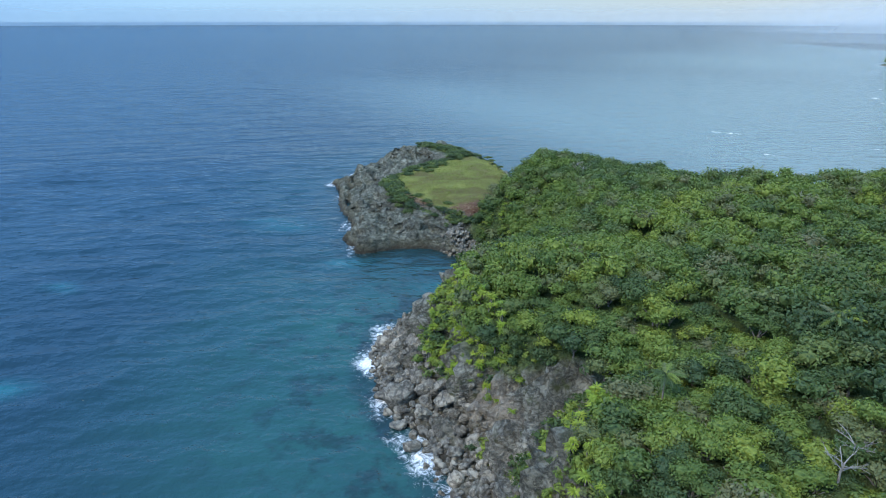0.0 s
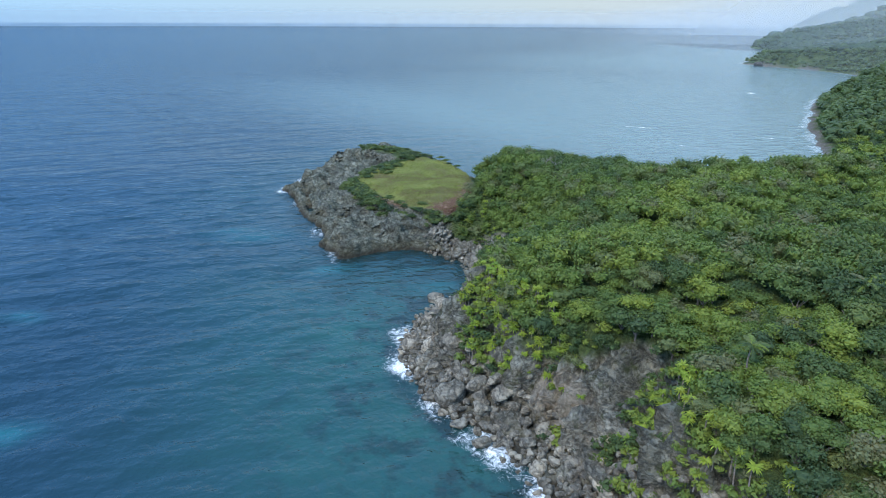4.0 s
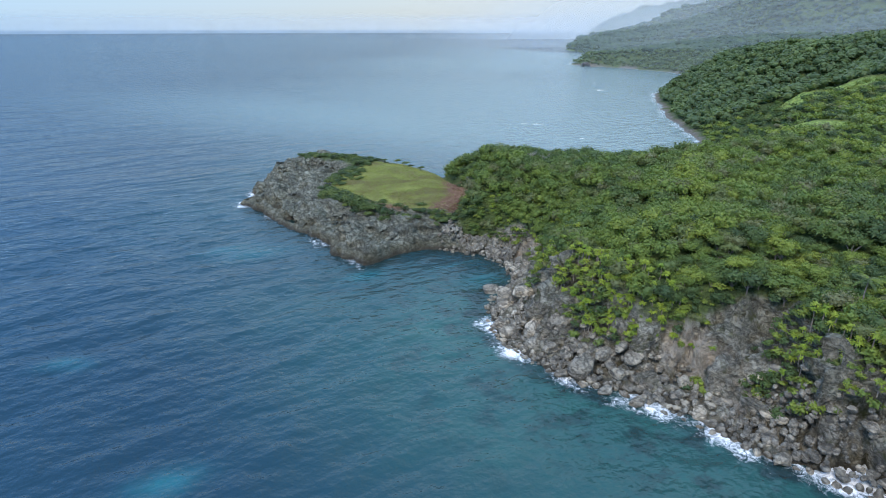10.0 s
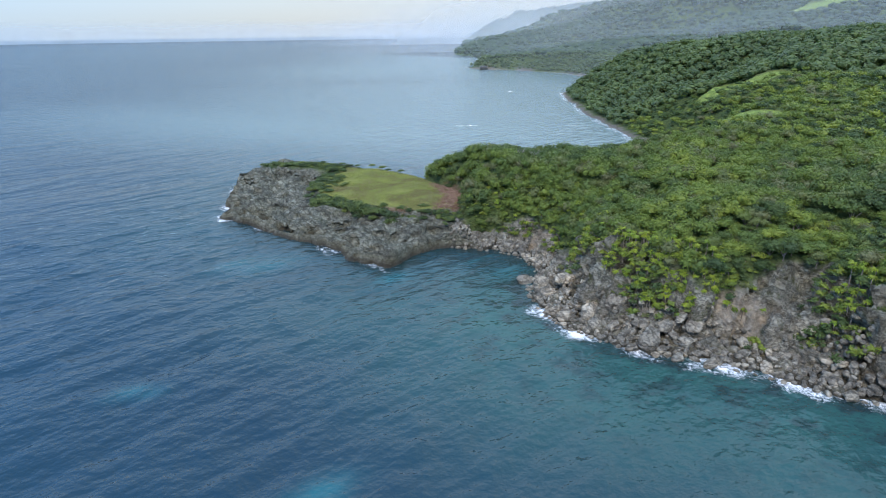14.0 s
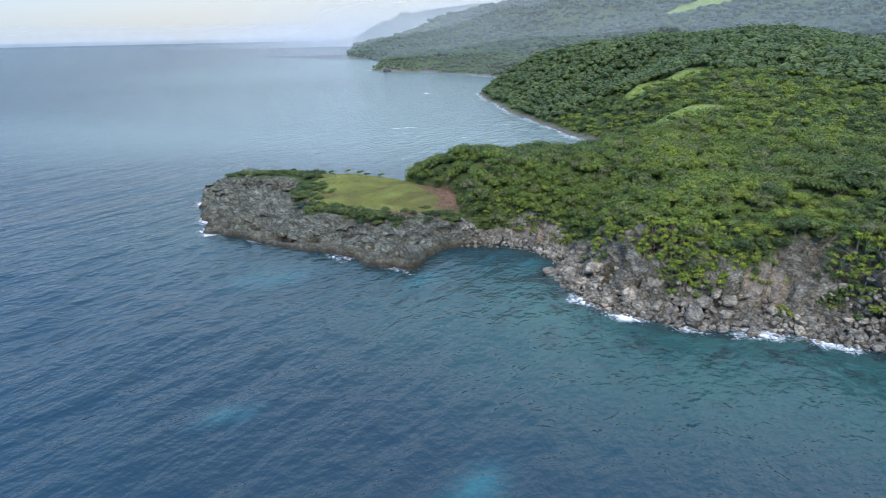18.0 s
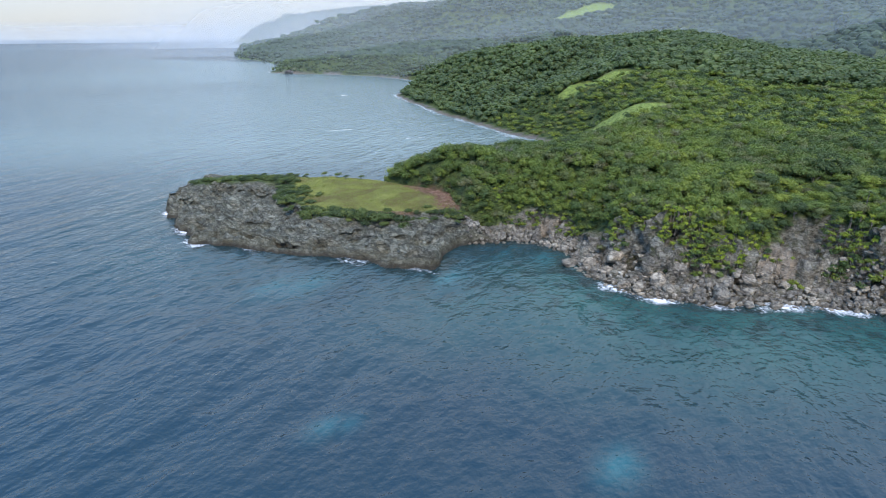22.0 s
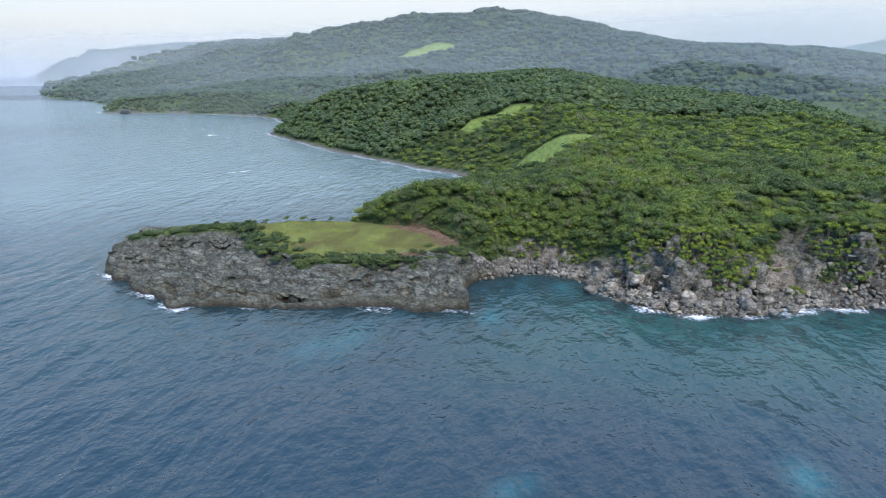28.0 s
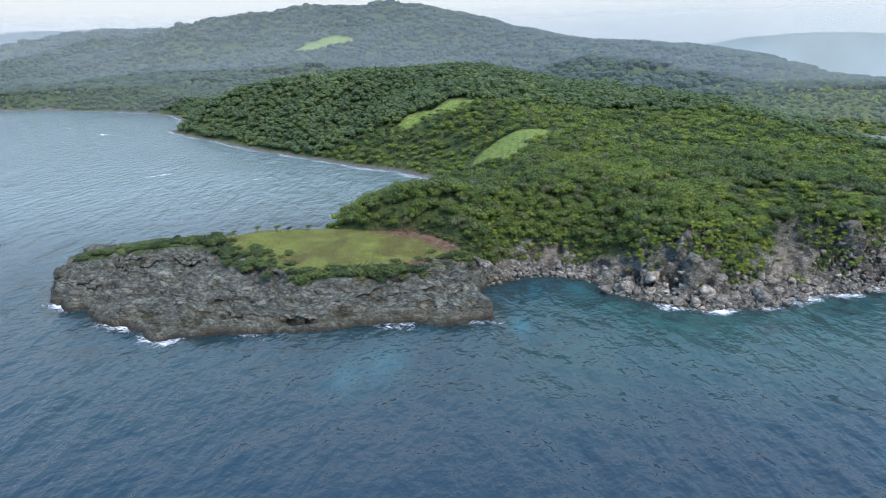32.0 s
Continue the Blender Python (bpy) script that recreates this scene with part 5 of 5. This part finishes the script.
items = []
bxs = [along([(5, 164.5), (13, 171), (19, 179), (21, 188)], 520, 1.5), along([(-4, 171), (-10, 178), (-15, 184)], 130, 0.9)]
for ax, ay in bxs:
    az_ = height_at(ax, ay)
    for i in range(len(ax)):
        a, L, up = rg.uniform(0, 6.28), rg.uniform(0.5, 1.8), rg.uniform(-0.05, 0.35)
        p0 = np.array([ax[i], ay[i], az_[i] + rg.uniform(0.05, 0.4)])
        dv = np.array([math.cos(a), math.sin(a), up]) * L
        items.append(tube([p0 - dv / 2, p0 + dv * 0.1 + np.array([0, 0, 0.08]), p0 + dv / 2], [0.06, 0.05, 0.02], 4))
tagged(new("felled_brush", sheet("felled_brush", *merge(items), make_brush())), "heaps of dry reddish-brown cut branches at the edge of the clearing", "brush", kind="stuff")


def small_tree(x, y, tall, spread, label):
    z = float(height_at(x, y)[0])
    t = base("windswept_tree", x, y, z, label, "tree", "small trees on the headland", rg.uniform(-25, 25))
    lean = spread * 0.5
    part("trunk", sheet("trunk", *merge([tube([(0, 0, -0.4), (0.1, 0, tall * 0.5), (lean, 0, tall)], [0.12, 0.09, 0.05], 5), tube([(0.1, 0, tall * 0.5), (-0.3, 0.4, tall * 0.95)], [0.06, 0.03], 4)]), BARK), t)
    cv, cf = crown(rg, 380, 5, 0.13, 0.6)
    part("crown", sheet("crown", cv * [spread, spread * 0.7, spread * 0.6] + [lean * 0.7, 0, tall - 0.1], cf, SHRUB_LEAF, smooth=False), t)


for x, y, tall, spread in [(16.6, 226.9, 1.5, 1.6), (17.1, 220.8, 1.4, 1.8), (18.0, 217.5, 1.1, 1.3), (19.6, 211.5, 1.4, 1.5), (9, 238, 1.6, 1.7), (6.1, 247.5, 1.2, 1.5), (0, 254, 1.0, 1.3), (13.5, 233, 1.2, 1.3), (3, 233, 1.3, 1.6)]:
    small_tree(x, y, tall, spread, "small windswept tree on the headland clearing")

# ---- bare grey trees standing out of the canopy ----
def bare_tree(x, y, top):
    z = float(height_at(x, y)[0])
    tall = max(top - z, 3.5)
    t = base("bare_tree", x, y, z, "leafless grey tree with spreading dead branches", "tree", "dead trees in the forest", rg.uniform(0, 360))
    part("trunk", sheet("trunk", *tube([(0, 0, -0.5), (0.12, 0.05, tall * 0.4), (0.0, 0.15, tall * 0.72)], [0.14, 0.11, 0.06], 6), DEAD), t)
    for k in range(8):
        a = k * 2.4 + rg.uniform(-0.3, 0.3)
        d = np.array([math.cos(a), math.sin(a), 0])
        p0 = np.array([0.05, 0.1, tall * rg.uniform(0.45, 0.72)])
        p1 = p0 + d * 0.8 + np.array([0, 0, tall * 0.16])
        p2 = p1 + d * rg.uniform(0.7, 1.2) + np.array([0, 0, tall * rg.uniform(0.06, 0.2)])
        items = [tube([p0, p1, p2], [0.06, 0.045, 0.02], 5)]
        for _ in range(5):
            q0 = p1 + (p2 - p1) * rg.uniform(0, 0.9)
            items.append(tube([q0, q0 + d * 0.35 + rg.normal(0, 0.3, 3) + np.array([0, 0, 0.35])], [0.025, 0.01], 4))
        part("branch", sheet("branch", *merge(items), DEAD), t)


def make_dead():
    m_, n, l, p = material("dead_wood")
    g = n.new("ShaderNodeNewGeometry")
    t = noise_tex(n, l, 4.0, 4, 0.6, g.outputs["Position"])
    c = ramp(n, [(0.3, (0.17, 0.16, 0.145)), (0.7, (0.34, 0.325, 0.30))])
    l.new(t.outputs["Fac"], c.inputs["Fac"])
    l.new(c.outputs["Color"], p.inputs["Base Color"])
    p.inputs["Roughness"].default_value = 0.9
    return m_


DEAD = make_dead()
for x, y, top in [(36.4, 44.4, 21.6), (38.9, 46.6, 21.9), (42, 43.5, 21.8), (72, 117.7, 26.8), (38, 160.5, 22.6), (37.2, 166, 22.4)]:
    bare_tree(x, y, top)

# ---- rocks off the far point ----
def make_wet_rock():
    m_, n, l, p = material("wet_rock")
    g = n.new("ShaderNodeNewGeometry")
    t = noise_tex(n, l, 0.3, 6, 0.65, g.outputs["Position"])
    c = ramp(n, [(0.35, (0.03, 0.029, 0.027)), (0.65, (0.10, 0.095, 0.085))])
    l.new(t.outputs["Fac"], c.inputs["Fac"])
    l.new(c.outputs["Color"], p.inputs["Base Color"])
    p.inputs["Roughness"].default_value = 0.7
    return m_


WET_ROCK = make_wet_rock()
for x, y, wide, deep, tall in [(583, 806, 12, 9, 9), (905, 1168, 18, 12, 10), (960, 1212, 14, 11, 13)]:
    me = boulder_meshes[rg.integers(len(boulder_meshes))].copy()
    me.materials[0] = WET_ROCK
    ob = new("sea_stack", me)
    ob.matrix_world = pose(x, y, tall * 0.2, 0, 0, rg.uniform(0, 360)) @ Matrix.Diagonal((wide, deep, tall, 1))
    tagged(ob, "dark weathered sea stack standing off the far point", "rock", "rocks off the far point")

# ---- lagoon beyond the forest ----
lx, ly = np.meshgrid(np.linspace(245, 370, 40), np.linspace(-160, -62, 30), indexing="ij")
lx, ly = lx.ravel(), ly.ravel()
ld = signed(lx, ly, LAGOON) + 5 * fbm(lx / 15, ly / 15, 0, 3)
lf = grid_faces(40, 30, lambda f: (ld[f] > 0).all(1))
lv, lf, la = compact(np.stack([lx, ly, np.full(len(lx), 7.2)], 1), lf, [(a_, np.full(len(lx), 1.0 if a_ == "bay" else 0.0)) for a_ in ("foam", "sand", "shallow", "reef_and_mirror", "bay", "open")])
lagoon = tagged(new("lagoon", sheet("lagoon", lv, lf, SEA, la)), "pale still lagoon behind the forest", "lagoon", kind="structure")
